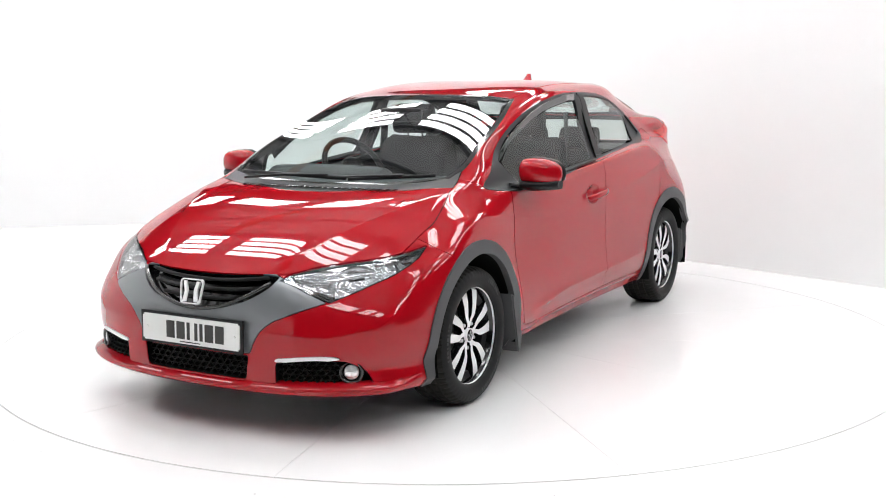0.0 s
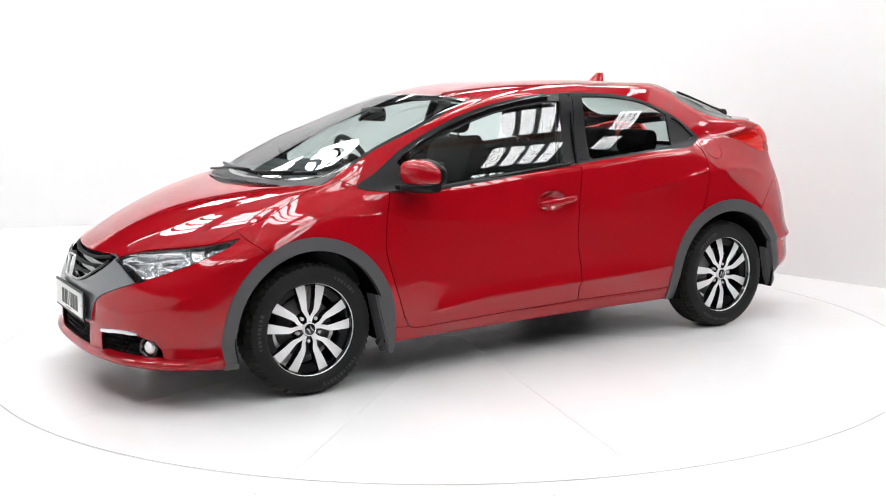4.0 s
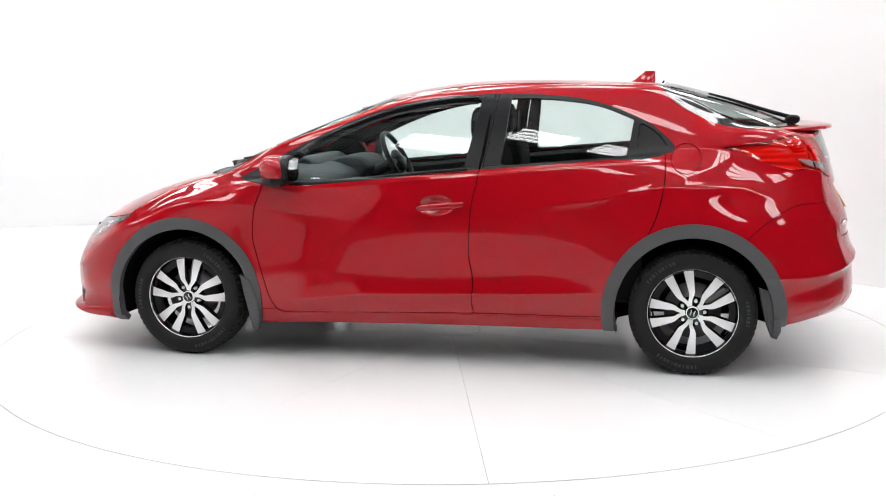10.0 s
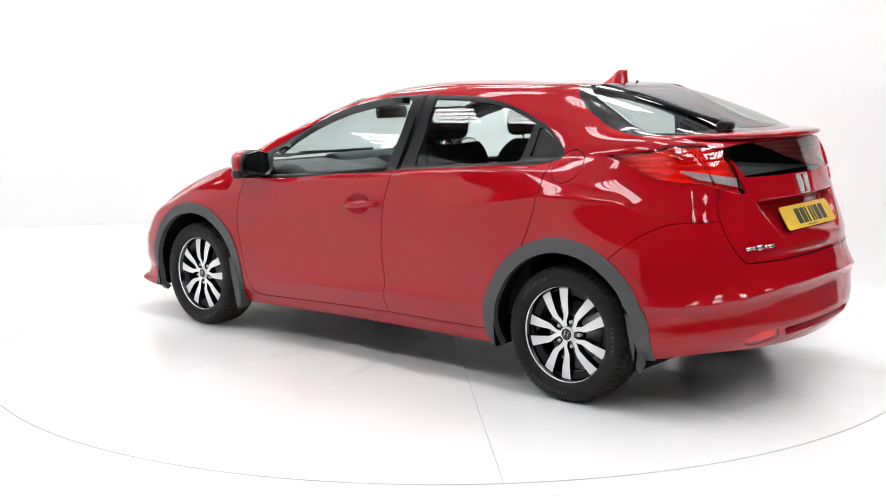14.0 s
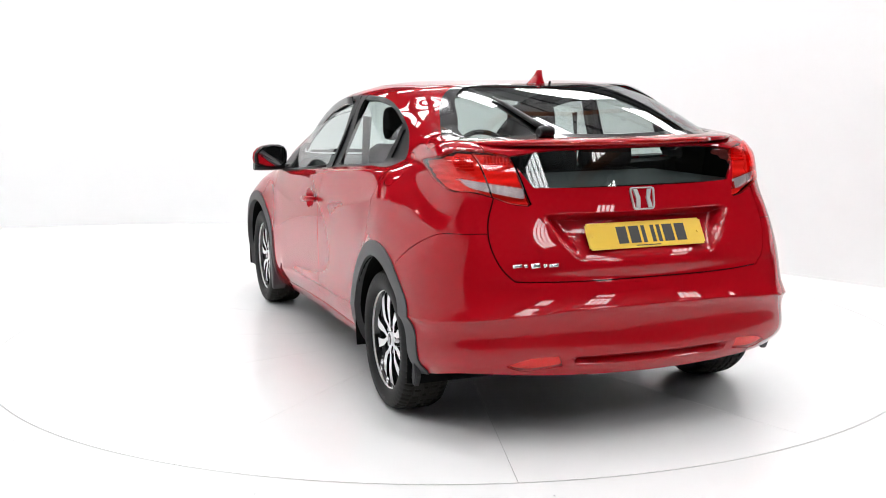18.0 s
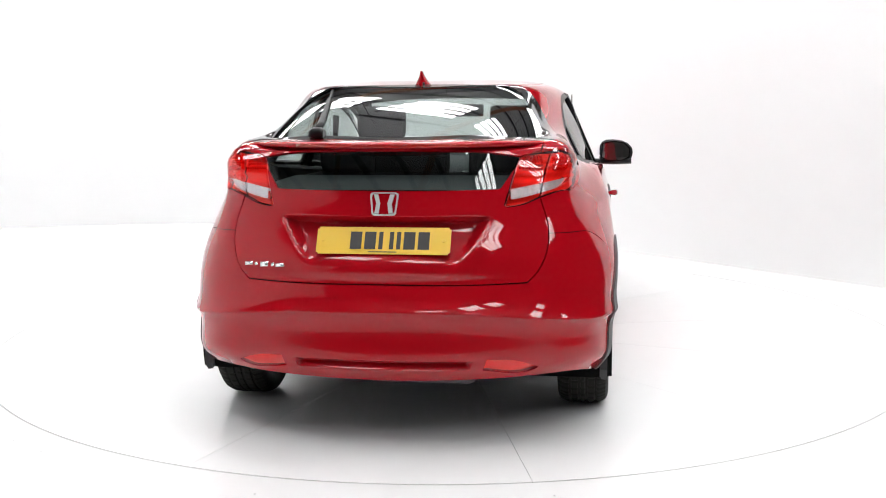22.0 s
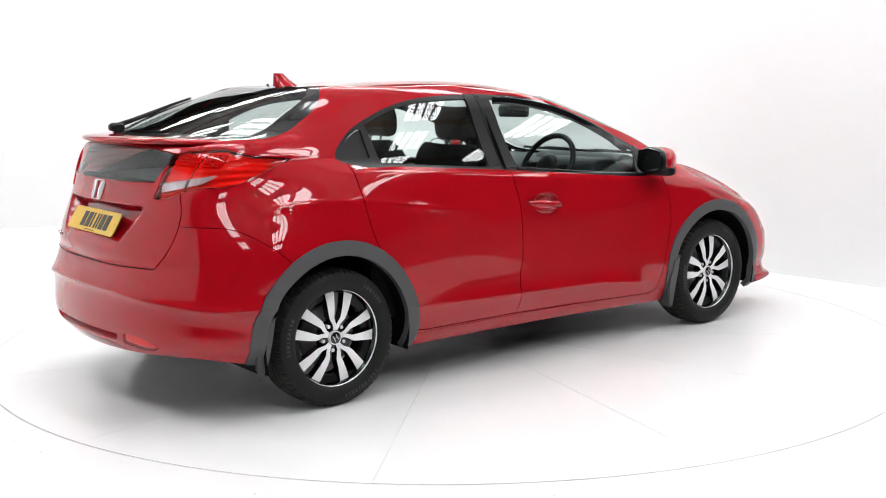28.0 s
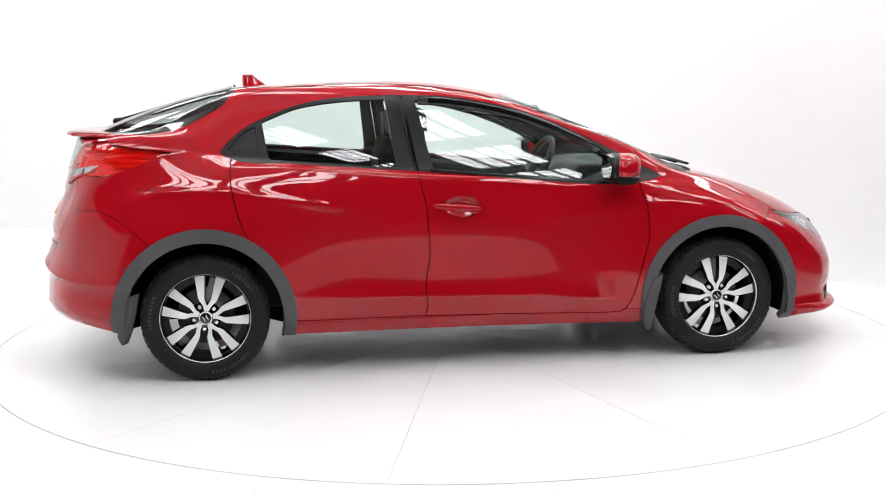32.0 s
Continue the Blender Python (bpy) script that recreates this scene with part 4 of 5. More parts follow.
# ---- lamps ----
for s in SIDES:
    H = sided(HEADLAMP, s)
    edge = inside(H[0], LAMP, 6, 7) * 0.12
    u, v = H[0][:, 6], H[0][:, 7]
    lamp = panel("headlamp", H, CLEAR, car, "clear headlamp with chrome reflectors", rim=0.004)
    lamp.visible_shadow = False
    # black border below the lens, wider at the brow and in the inner corner
    corner = np.maximum((v - 4.28) + 1.018 * (u - 1.42), v - 4.36)
    band = np.where(corner < 0, -1.0, -(edge + np.where(v > 4.72, 0.008, 0.006)))
    rim_m, rest = cut(H, band)
    panel("lamp_border", rim_m, GLOSS, lamp, "black lamp border", rim=0.03, lift=-0.006)
    # chrome chambers, pressed in facets
    B = push(H, -0.012)
    e2 = np.clip(-edge / 0.02, 0, 1)
    cx = np.array([1.78, 2.42, 3.02, 3.5])
    cv = np.array([4.42, 4.46, 4.50, 4.66])
    cw = np.array([.34, .36, .26, .34])
    d = np.stack([np.hypot((u - cx[k]) / cw[k], (v - cv[k]) / .50) for k in range(4)])
    near = d.min(0)
    bowl = 0.050 * np.clip(1.15 - near ** 2, 0, 1)
    flute = 0.004 * np.abs(((u * 9) % 1) - .5) * (d.argmin(0) != 1) + 0.004 * np.abs(((v * 7) % 1) - .5) * (d.argmin(0) >= 2)
    B = refreshed(push(B, -(bowl + flute + 0.01) * e2), np.ones(len(u), bool))
    panel("headlamp_bowl", B, LAMPBLACK, lamp, "faceted chrome lamp reflectors", rim=0)
    for k in range(4):
        j = np.hypot(u - cx[k], (v - cv[k])).argmin()
        p, q = H[0][j, :3], H[0][j, 3:6]
        bm = bmesh.new()
        bmesh.ops.create_uvsphere(bm, u_segments=16, v_segments=10, radius=(.012, .017, .013, .010)[k])
        for fc in bm.faces:
            fc.smooth = True
        part("bulb", bm, CHROME, lamp).matrix_basis = pose(*(p - q * .05))
        j2 = [np.hypot(u - cx[k] - du, v - cv[k] - .05 + .1 * du).argmin() for du in (-.13, 0, .13)]
        part("bulb_shield", bar([tuple(H[0][i, :3] - H[0][i, 3:6] * .034) for i in j2], .012, .008), GLOSS if k % 2 else CHROME, lamp)
    for ub in (2.08, 2.76, 3.20):
        js = [np.hypot((u - ub - (vv - 4.4) * .12), v - vv).argmin() for vv in np.linspace(3.95 + (ub - 2) * .25, 4.86, 6)]
        part("chamber_wall", bar([tuple(H[0][i, :3] - H[0][i, 3:6] * .022) for i in js], .005, .02), CHROME if ub < 3 else GLOSS, lamp)
    js = [np.hypot(u - uu, v - (4.52 + .05 * (uu - 2))).argmin() for uu in np.linspace(1.62, 2.95, 9)]
    part("lamp_trim", bar([tuple(H[0][i, :3] - H[0][i, 3:6] * .018) for i in js], [.004, .006, .008, .010, .010, .010, .008, .006, .004], [.004, .008, .011, .012, .012, .011, .009, .006, .004]), CHROME, lamp, "chrome lamp trim")

    # tail lamps: an outer half on the body, an inner half on the tailgate, each with a clear lower band
    T_ = sided(TAIL, s)
    fu = T_[0][:, 6] - (12.42 + (7.6 - T_[0][:, 7]) * 0.18)
    outer, inner = split(T_, fu * 0.25, 0.0045)
    for nm, M, owner in (("tail_lamp", outer, car), ("tail_lamp", inner, gate)):
        uu_, vv_ = M[0][:, 6], M[0][:, 7]
        band = np.maximum(vv_ - (6.37 - (uu_ - 12.6) * 0.18), (6.155 - (uu_ - 12.6) * 0.20) - vv_)
        band = np.maximum(band, uu_ - 13.24)
        if owner is car:
            band = np.maximum(band, (12.0 + (6.40 - vv_) * 1.5) - uu_)
        clear_low, red_top = cut(M, band * 0.1)
        lampo = panel(nm, red_top, LENSRED, owner, "red tail lamp lens", rim=0.014, lift=0.004)
        lampo.visible_shadow = False
        panel("clear_lens", clear_low, CLEARLENS, lampo if owner is car else owner, "clear lower lamp lens", rim=0.014, lift=0.004).visible_shadow = False
        deep = 0.018 + 0.020 * np.abs(((red_top[0][:, 7] * 4) % 1) - .5)
        panel("lamp_back", refreshed(push(red_top, -deep), np.ones(len(deep), bool)), LAMPRED, lampo if owner is car else owner, rim=0)
        deep = 0.012 + 0.016 * np.abs(((clear_low[0][:, 6] * 11) % 1) - .5)
        panel("lamp_back", refreshed(push(clear_low, -deep), np.ones(len(deep), bool)), LAMPSILVER, lampo if owner is car else owner, rim=0)
        # rows of small light points behind the lens
        cells = []
        for k in range(46):
            uu = (12.0 if owner is car else 12.66) + (k % 8) * 0.055
            vv = 6.78 + (k // 8) * 0.125
            d = np.hypot((M[0][:, 6] - uu) * 2.5, M[0][:, 7] - vv)
            j = d.argmin()
            if d[j] < 0.09:
                cells.append(M[0][j])
        if cells:
            bm = bmesh.new()
            for c in cells:
                bmesh.ops.create_icosphere(bm, subdivisions=1, radius=0.006, matrix=Matrix.Translation(Vector(c[:3]) - Vector(c[3:6]) * 0.018))
            tagged(part("light_points", bm, LEDRED, lampo if owner is car else owner), kind="stuff")

    # fog lamp with round black bezel
    fog = new("fog_lamp")
    fog.parent = car
    fog.matrix_basis = pose(1.985, s * .668, .280, 0, 0, s * 32)
    bm = bmesh.new()
    n = 32
    prof = [(.050, -.03), (.050, .006), (.046, .014), (.038, .010), (.033, -.012), (.030, -.02)]
    rings = [[bm.verts.new((d, q * math.cos(2 * math.pi * i / n), q * math.sin(2 * math.pi * i / n))) for i in range(n)] for q, d in prof]
    for a, b in zip(rings, rings[1:]):
        for i in range(n):
            bm.faces.new((a[i - 1], b[i - 1], b[i], a[i])).smooth = True
    part("fog_bezel", bm, GLOSS, fog, "gloss black bezel")
    bm = bmesh.new()
    bmesh.ops.create_uvsphere(bm, u_segments=24, v_segments=12, radius=0.031, matrix=Matrix.Diagonal((0.35, 1, 1, 1)))
    for fc in bm.faces:
        fc.smooth = True
    part("fog_lens", bm, LAMPSILVER, fog, "clear round fog lens")

# ---- grille bars, honeycomb, emblems, plates ----
nose_shape = shell()


def nose_x(y, z):
    """How far forward the body stands at that place of the nose."""
    V = nose_shape[0]
    k = V[:, 0] > 1.7
    d = (V[k, 1] - abs(y)) ** 2 + (V[k, 2] - z) ** 2
    return float(V[k, 0][d.argmin()])


def tail_x(y, z):
    V = nose_shape[0]
    k = V[:, 0] < -1.7
    d = (V[k, 1] - abs(y)) ** 2 + (V[k, 2] - z) ** 2
    return float(V[k, 0][d.argmin()])


for z0, half in ((.618, .31), (.582, .26), (.548, .19)):
    ys = np.linspace(-half, half, 21)
    part("grille_bar", bar([(nose_x(y, z0 + 0.018 * (y / .3) ** 2) - 0.012, y, z0 + 0.018 * (y / .3) ** 2) for y in ys], 0.022, 0.014), MESH, nose)
ys = np.linspace(-.335, .335, 25)
part("grille_frame", bar([(nose_x(y, .507 + .115 * (abs(y) / .335) ** 2.1) + 0.002, y, .507 + .115 * (abs(y) / .335) ** 2.1) for y in ys], 0.02, 0.016), GLOSS, nose, "gloss black grille lower frame")


# lip under the front bumper
LIPV = nose_shape[0][np.abs(nose_shape[0][:, 7] - 1.0) < 1e-6]
LIPV = LIPV[LIPV[:, 6] <= 3.95]
path = [(x, -y, nx, -ny) for x, y, z, nx, ny, *_ in LIPV[::-1].tolist()] + [(x, y, nx, ny) for x, y, z, nx, ny, *_ in LIPV[1:].tolist()]
bm = bmesh.new()
loops = []
for k, (x, y, nx, ny) in enumerate(path):
    ln = math.hypot(nx, ny)
    end = min(k, len(path) - 1 - k) / (len(path) - 1)
    m = min(1.0, .12 + end * 8)
    z0 = .006 * (abs(y) / .8) ** 2
    loops.append([bm.verts.new((x + nx / ln * o * (m if o > 0 else 1), y + ny / ln * o * (m if o > 0 else 1), z + z0)) for o, z in
                  ((-.03, .238), (-.002, .235), (.010, .230), (.024, .221), (.029, .214), (.0285, .207), (.022, .198), (.006, .187), (-.02, .176), (-.05, .172))])
for p, q in zip(loops, loops[1:]):
    for i in range(len(p) - 1):
        bm.faces.new((p[i], q[i], q[i + 1], p[i + 1])).smooth = True
bmesh.ops.recalc_face_normals(bm, faces=bm.faces)
part("bumper_lip", bm, RED, nose, "red lower lip of the bumper")


def honeycomb(y0, y1, z0, z1, cell, keep):
    bm = bmesh.new()
    dz = cell * 0.75
    r, row = 0, z0
    while row < z1:
        y = y0 + (cell * 0.5 if r % 2 else 0)
        while y < y1:
            if keep(y, row):
                x = nose_x(y, row) - 0.022
                for k in range(6):
                    a0, a1 = math.radians(60 * k), math.radians(60 * k + 60)
                    for rad0, rad1 in ((0.44, 0.53),):
                        q = [(y + cell * rad * math.cos(a) * 1.02, row + cell * rad * math.sin(a) * 0.72) for rad, a in ((rad0, a0), (rad1, a0), (rad1, a1), (rad0, a1))]
                        f = [bm.verts.new((x, *p)) for p in q]
                        b = [bm.verts.new((x - 0.014, *p)) for p in q]
                        bm.faces.new(f)
                        bm.faces.new((f[0], f[3], b[3], b[0]))
                        bm.faces.new((f[2], f[1], b[1], b[2]))
            y += cell
        row += dz * 0.83
        r += 1
    return bm


mesh_main = part("intake_mesh", honeycomb(-.27, .275, .248, .338, .036, lambda y, z: abs(y) < .268), MESH, nose, "black honeycomb intake mesh")
tagged(mesh_main, kind="stuff")
for s in SIDES:
    ya, yb = (.41, .62) if s > 0 else (-.62, -.41)
    tagged(part("intake_mesh", honeycomb(ya, yb, .238, .318, .032, lambda y, z: True), MESH, nose, "black honeycomb side mesh"), kind="stuff")


def emblem(parent, place, size):
    root = new("emblem")
    root.parent = parent
    root.matrix_basis = place
    root["label"] = "chrome emblem"
    w, h = size
    out = [(-.30 * w, -.5 * h), (.30 * w, -.5 * h), (.38 * w, -.48 * h), (.43 * w, -.40 * h), (.5 * w, .34 * h), (.48 * w, .45 * h), (.40 * w, .5 * h), (-.40 * w, .5 * h), (-.48 * w, .45 * h), (-.5 * w, .34 * h), (-.43 * w, -.40 * h), (-.38 * w, -.48 * h)]
    bm = bmesh.new()
    a = [bm.verts.new((0.0, y, z)) for y, z in out]
    b = [bm.verts.new((0.007, y * .97, z * .97)) for y, z in out]
    c = [bm.verts.new((0.007, y * .88, z * .89)) for y, z in out]
    d = [bm.verts.new((0.001, y * .86, z * .87)) for y, z in out]
    for p, q in ((a, b), (b, c), (c, d)):
        for i in range(12):
            bm.faces.new((p[i - 1], p[i], q[i], q[i - 1]))
    bmesh.ops.recalc_face_normals(bm, faces=bm.faces)
    part("emblem_ring", bm, BRIGHT, root)
    for sgn in (1, -1):
        mark = [(.37, .41), (.22, .41), (.13, .02), (.18, -.42), (.33, -.42), (.27, 0)]
        part("emblem_bar", prism([(y * w * sgn, z * h) for y, z in mark], 0.0, 0.008), BRIGHT, root)
    return root


emblem(car, pose(2.148, 0, .575, 0, -14, 0), (.125, .105))
emblem(car, pose(tail_x(0, .952) - 0.003, 0, .950, 0, -18, 180), (.112, .092))


def plate(parent, place, material, label, frame_size):
    root = new("number_plate")
    root.parent = parent
    root.matrix_basis = place
    root["label"] = label
    bm = bmesh.new()
    bmesh.ops.create_cube(bm, size=1, matrix=Matrix.Diagonal((0.004, 0.52, 0.111, 1)))
    bmesh.ops.bevel(bm, geom=[e for e in bm.edges if abs(e.verts[0].co.x - e.verts[1].co.x) > 0.003], offset=0.008, segments=3, affect="EDGES")
    part("plate", bm, material, root)
    bm = bmesh.new()
    bmesh.ops.create_cube(bm, size=1, matrix=Matrix.Translation((-0.006, 0, 0)) @ Matrix.Diagonal((0.008, *frame_size, 1)))
    part("plate_holder", bm, BLACK, root)
    x = -.128
    for wide in (.044, .044, .016, None, .016, .016, .044, .044):
        if wide is None:
            x += .014
            continue
        bm = bmesh.new()
        bmesh.ops.create_cube(bm, size=1, matrix=Matrix.Translation((0.0026, x + wide / 2, 0)) @ Matrix.Diagonal((0.0012, wide, 0.072, 1)))
        part("mark", bm, PLATEINK, root)
        x += wide + .0115
    for y in (-.235, .235):
        bm = bmesh.new()
        bmesh.ops.create_cone(bm, cap_ends=True, segments=12, radius1=0.007, radius2=0.005, depth=0.004, matrix=pose(0.003, y, 0, 0, 90, 0))
        part("screw_cap", bm, material, root)
    bm = bmesh.new()
    bmesh.ops.create_cube(bm, size=1, matrix=Matrix.Translation((0.0026, 0, -.047)) @ Matrix.Diagonal((0.0008, .11, .004, 1)))
    part("mark", bm, PLATEINK, root)
    return root


plate(car, pose(2.168, 0, .412, 0, -2, 0), PLATEWHITE, "white front number plate with dark marks in a black frame", (.545, .135))
plate(car, pose(-2.031, 0, .812, 0, -31, 180), PLATEYELLOW, "yellow rear number plate with dark marks", (.50, .098))
badge = new("model_badge")
badge.parent = car
badge.matrix_basis = pose(tail_x(.47, .715) - 0.004, .475, .715, 0, -17, 180 - 15)
badge["label"] = "slim chrome badge"
for k, w in enumerate((.036, .012, .034, .012, .036)):
    y = (-.07, -.037, 0, .037, .07)[k]
    part("badge_bar", bar([(0, y - w / 2, -.002), (0, y + w / 2, .002)], .005, .013 if k != 2 else .019), CHROME, badge)


# ---- wheels ----
def lathe(profile, n=72, axis_y=True, close=False):
    """A ring turned round the y axis: profile of (radius, y)."""
    bm = bmesh.new()
    rings = [[bm.verts.new((r * math.cos(2 * math.pi * i / n), y, r * math.sin(2 * math.pi * i / n))) for i in range(n)] for r, y in profile]
    pairs = list(zip(rings, rings[1:])) + ([(rings[-1], rings[0])] if close else [])
    for a, b in pairs:
        for i in range(n):
            bm.faces.new((a[i - 1], b[i - 1], b[i], a[i])).smooth = True
    return bm


def tyre_mesh(tread):
    n = 240
    prof = [(.214, .088), (.222, .100), (.240, .1075), (.262, .1085), (.280, .104), (.293, .095), (.2995, .082),
            (.3040, .070), (.3048, .062), (.2985, .058), (.2985, .051), (.3062, .047), (.3066, .024), (.2995, .020), (.2995, .011), (.3070, .007)]
    prof = prof + [(r, -y) for r, y in prof[::-1]]
    bm = bmesh.new()
    rings = []
    for k, (r, y) in enumerate(prof):
        row = []
        for i in range(n):
            rr = r
            ridge = 5 <= k <= 8 or 23 <= k <= 26
            block = k in (11, 12, 15, 16, 19, 20)
            if ridge and i % 4 == 0:
                rr -= 0.006
            if block and (i + (2 if k > 13 else 0)) % 6 == 0:
                rr -= 0.006
            if k in (3, 28) and 30 < (i * 3) % 180 < 60 and i % 2:
                rr += 0.0006
            a = 2 * math.pi * i / n
            row.append(bm.verts.new((rr * math.cos(a), y, rr * math.sin(a))))
        rings.append(row)
    for k, (a, b) in enumerate(zip(rings, rings[1:])):
        if (5 <= k < 26) == tread:
            for i in range(n):
                bm.faces.new((a[i - 1], a[i], b[i], b[i - 1])).smooth = not tread
    bmesh.ops.delete(bm, geom=[v for v in bm.verts if not v.link_faces], context="VERTS")
    bmesh.ops.recalc_face_normals(bm, faces=bm.faces)
    return bm


def sidewall_marks():
    """Raised lettering on the sidewall, too small to read: plain bars on two arcs."""
    bm = bmesh.new()
    for start, count in ((20, 9), (150, 7), (250, 11)):
        for k in range(count):
            a, r = math.radians(start + 4.2 * k), .2585
            m = pose(r * math.cos(a), .1082, r * math.sin(a)) @ pose(0, 0, 0, 0, -math.degrees(a), 0)
            bmesh.ops.create_cube(bm, size=1, matrix=m @ Matrix.Diagonal((.016, .0016, .007 + .004 * (k % 3), 1)))
    return bm


def spoke_mesh(sign):
    """One arm of a forked spoke: a machined face outward (+y) on tapering sides."""
    line = [(.034, 6.5, .015), (.055, 8.0, .018), (.070, 12.5, .020), (.086, 17.0, .023), (.100, 17.6, .028), (.118, 16.6, .032), (.145, 15.4, .037), (.175, 14.6, .042), (.2135, 13.9, .049)]
    bm = bmesh.new()
    top, low = [], []
    for r, a, w in line:
        c = Vector((r * math.cos(math.radians(sign * a)), 0, r * math.sin(math.radians(sign * a))))
        t = Vector((-math.sin(math.radians(sign * a)), 0, math.cos(math.radians(sign * a))))
        y = .064 + .010 * math.sin((r - .04) / .165 * math.pi) + (.003 if r < .06 else 0)
        top.append([bm.verts.new(c + t * w * k + Vector((0, y, 0))) for k in (-.5, .5)])
        low.append([bm.verts.new(c + t * w * k * 1.25 + Vector((0, y - .035, 0))) for k in (-.5, .5)])
    for i in range(len(line) - 1):
        bm.faces.new((top[i][0], top[i][1], top[i + 1][1], top[i + 1][0])).material_index = 0
        for k in (0, 1):
            bm.faces.new((top[i][k], top[i + 1][k], low[i + 1][k], low[i][k])).material_index = 1
    bmesh.ops.recalc_face_normals(bm, faces=bm.faces)
    return bm


def wheel_parts(root):
    tyre = part("tyre", tyre_mesh(False), RUBBER, root, "black road tyre with worn tread")
    part("tread", tyre_mesh(True), TREAD, tyre, "dusty grooved tread")
    tagged(part("sidewall_lettering", sidewall_marks(), MARKRUBBER, tyre), kind="stuff")
    rim = part("rim", lathe([(.219, .094), (.2215, .090), (.2165, .083), (.212, .080)], 96), ALLOY, root, "machined alloy rim edge")
    part("rim_barrel", lathe([(.2165, .083), (.205, .070), (.196, .03), (.188, -.06), (.205, -.09)], 72), GLOSS, root, "gloss black rim barrel")
    for k in range(5):
        for sign in (1, -1):
            ob = part("spoke", spoke_mesh(sign), ALLOY, root, "machined alloy spoke with black sides")
            ob.data.materials.append(GLOSS)
            ob.matrix_basis = pose(0, 0, 0, 0, 72 * k + 90, 0)
        # black web in the fork and between the forks
        bm = bmesh.new()
        n = 10
        for a0, a1, r0, r1, y in ((-9, 9, .198, .214, .060), (18, 54, .172, .214, .057)):
            ring = [[bm.verts.new((r * math.cos(math.radians(a0 + (a1 - a0) * i / n)), y - (r1 - r) * .25, r * math.sin(math.radians(a0 + (a1 - a0) * i / n)))) for i in range(n + 1)] for r in (r0, r1)]
            low = [bm.verts.new((v.co.x, v.co.y - .03, v.co.z)) for v in ring[0]]
            for i in range(n):
                bm.faces.new((ring[0][i], ring[0][i + 1], ring[1][i + 1], ring[1][i]))
                bm.faces.new((low[i], low[i + 1], ring[0][i + 1], ring[0][i]))
        ob = part("rim_web", bm, BLACK, root)
        ob.matrix_basis = pose(0, 0, 0, 0, 72 * k + 90, 0)
        bm = lathe([(.0005, .074), (.006, .074), (.0085, .070), (.0085, .056), (.011, .054)], 12)
        ob = part("wheel_nut", bm, BRIGHT, root)
        a = math.radians(72 * k + 90)
        ob.matrix_basis = pose(.057 * math.cos(a), -.006, .057 * math.sin(a))
    part("hub", lathe([(.0005, .060), (.052, .060), (.066, .050), (.075, .03)], 40), GLOSS, root, "black hub")
    cap = part("centre_cap", lathe([(.0005, .0755), (.024, .0755), (.0275, .073), (.0275, .055)], 32), GLOSS, root, "black centre cap")
    part("cap_ring", lathe([(.0265, .0745), (.029, .0765), (.0315, .0745), (.0315, .055)], 32), ALLOY, root)
    for sgn in (1, -1):
        part("cap_mark", bar([(sgn * .010, .077, -.014), (sgn * .007, .077, 0), (sgn * .010, .077, .014)], [.006] * 3, [.004] * 3), BRIGHT, root)
    part("brake_disc", lathe([(.04, .012), (.075, .014), (.078, .004), (.137, .004), (.137, -.018)], 64), IRON, root, "grey iron brake disc")
    bm = bmesh.new()
    bmesh.ops.create_cube(bm, size=1, matrix=pose(-.085, 0, .085, 0, -45, 0) @ Matrix.Diagonal((.06, .07, .15, 1)))
    bmesh.ops.bevel(bm, geom=bm.edges[:], offset=.012, segments=2, affect="EDGES")
    part("brake_caliper", bm, IRON, root, "dull metal brake caliper")


first_wheel = new("wheel")
first_wheel.parent = car
first_wheel["label"] = "forked-spoke machined alloy wheel with black tyre"
wheel_parts(first_wheel)
TURN = {(1, 1): 33.0, (-1, 1): -15.5, (1, -1): 40.6, (-1, -1): 27.8}
for sx, sy in ((1, 1), (-1, 1), (1, -1), (-1, -1)):
    w = first_wheel if (sx, sy) == (1, 1) else copy_thing(first_wheel, Matrix())
    w.parent = car
    w.matrix_basis = pose(sx * AXLE, sy * 0.755, 0.305, 0, TURN[sx, sy], 0 if sy > 0 else 180)

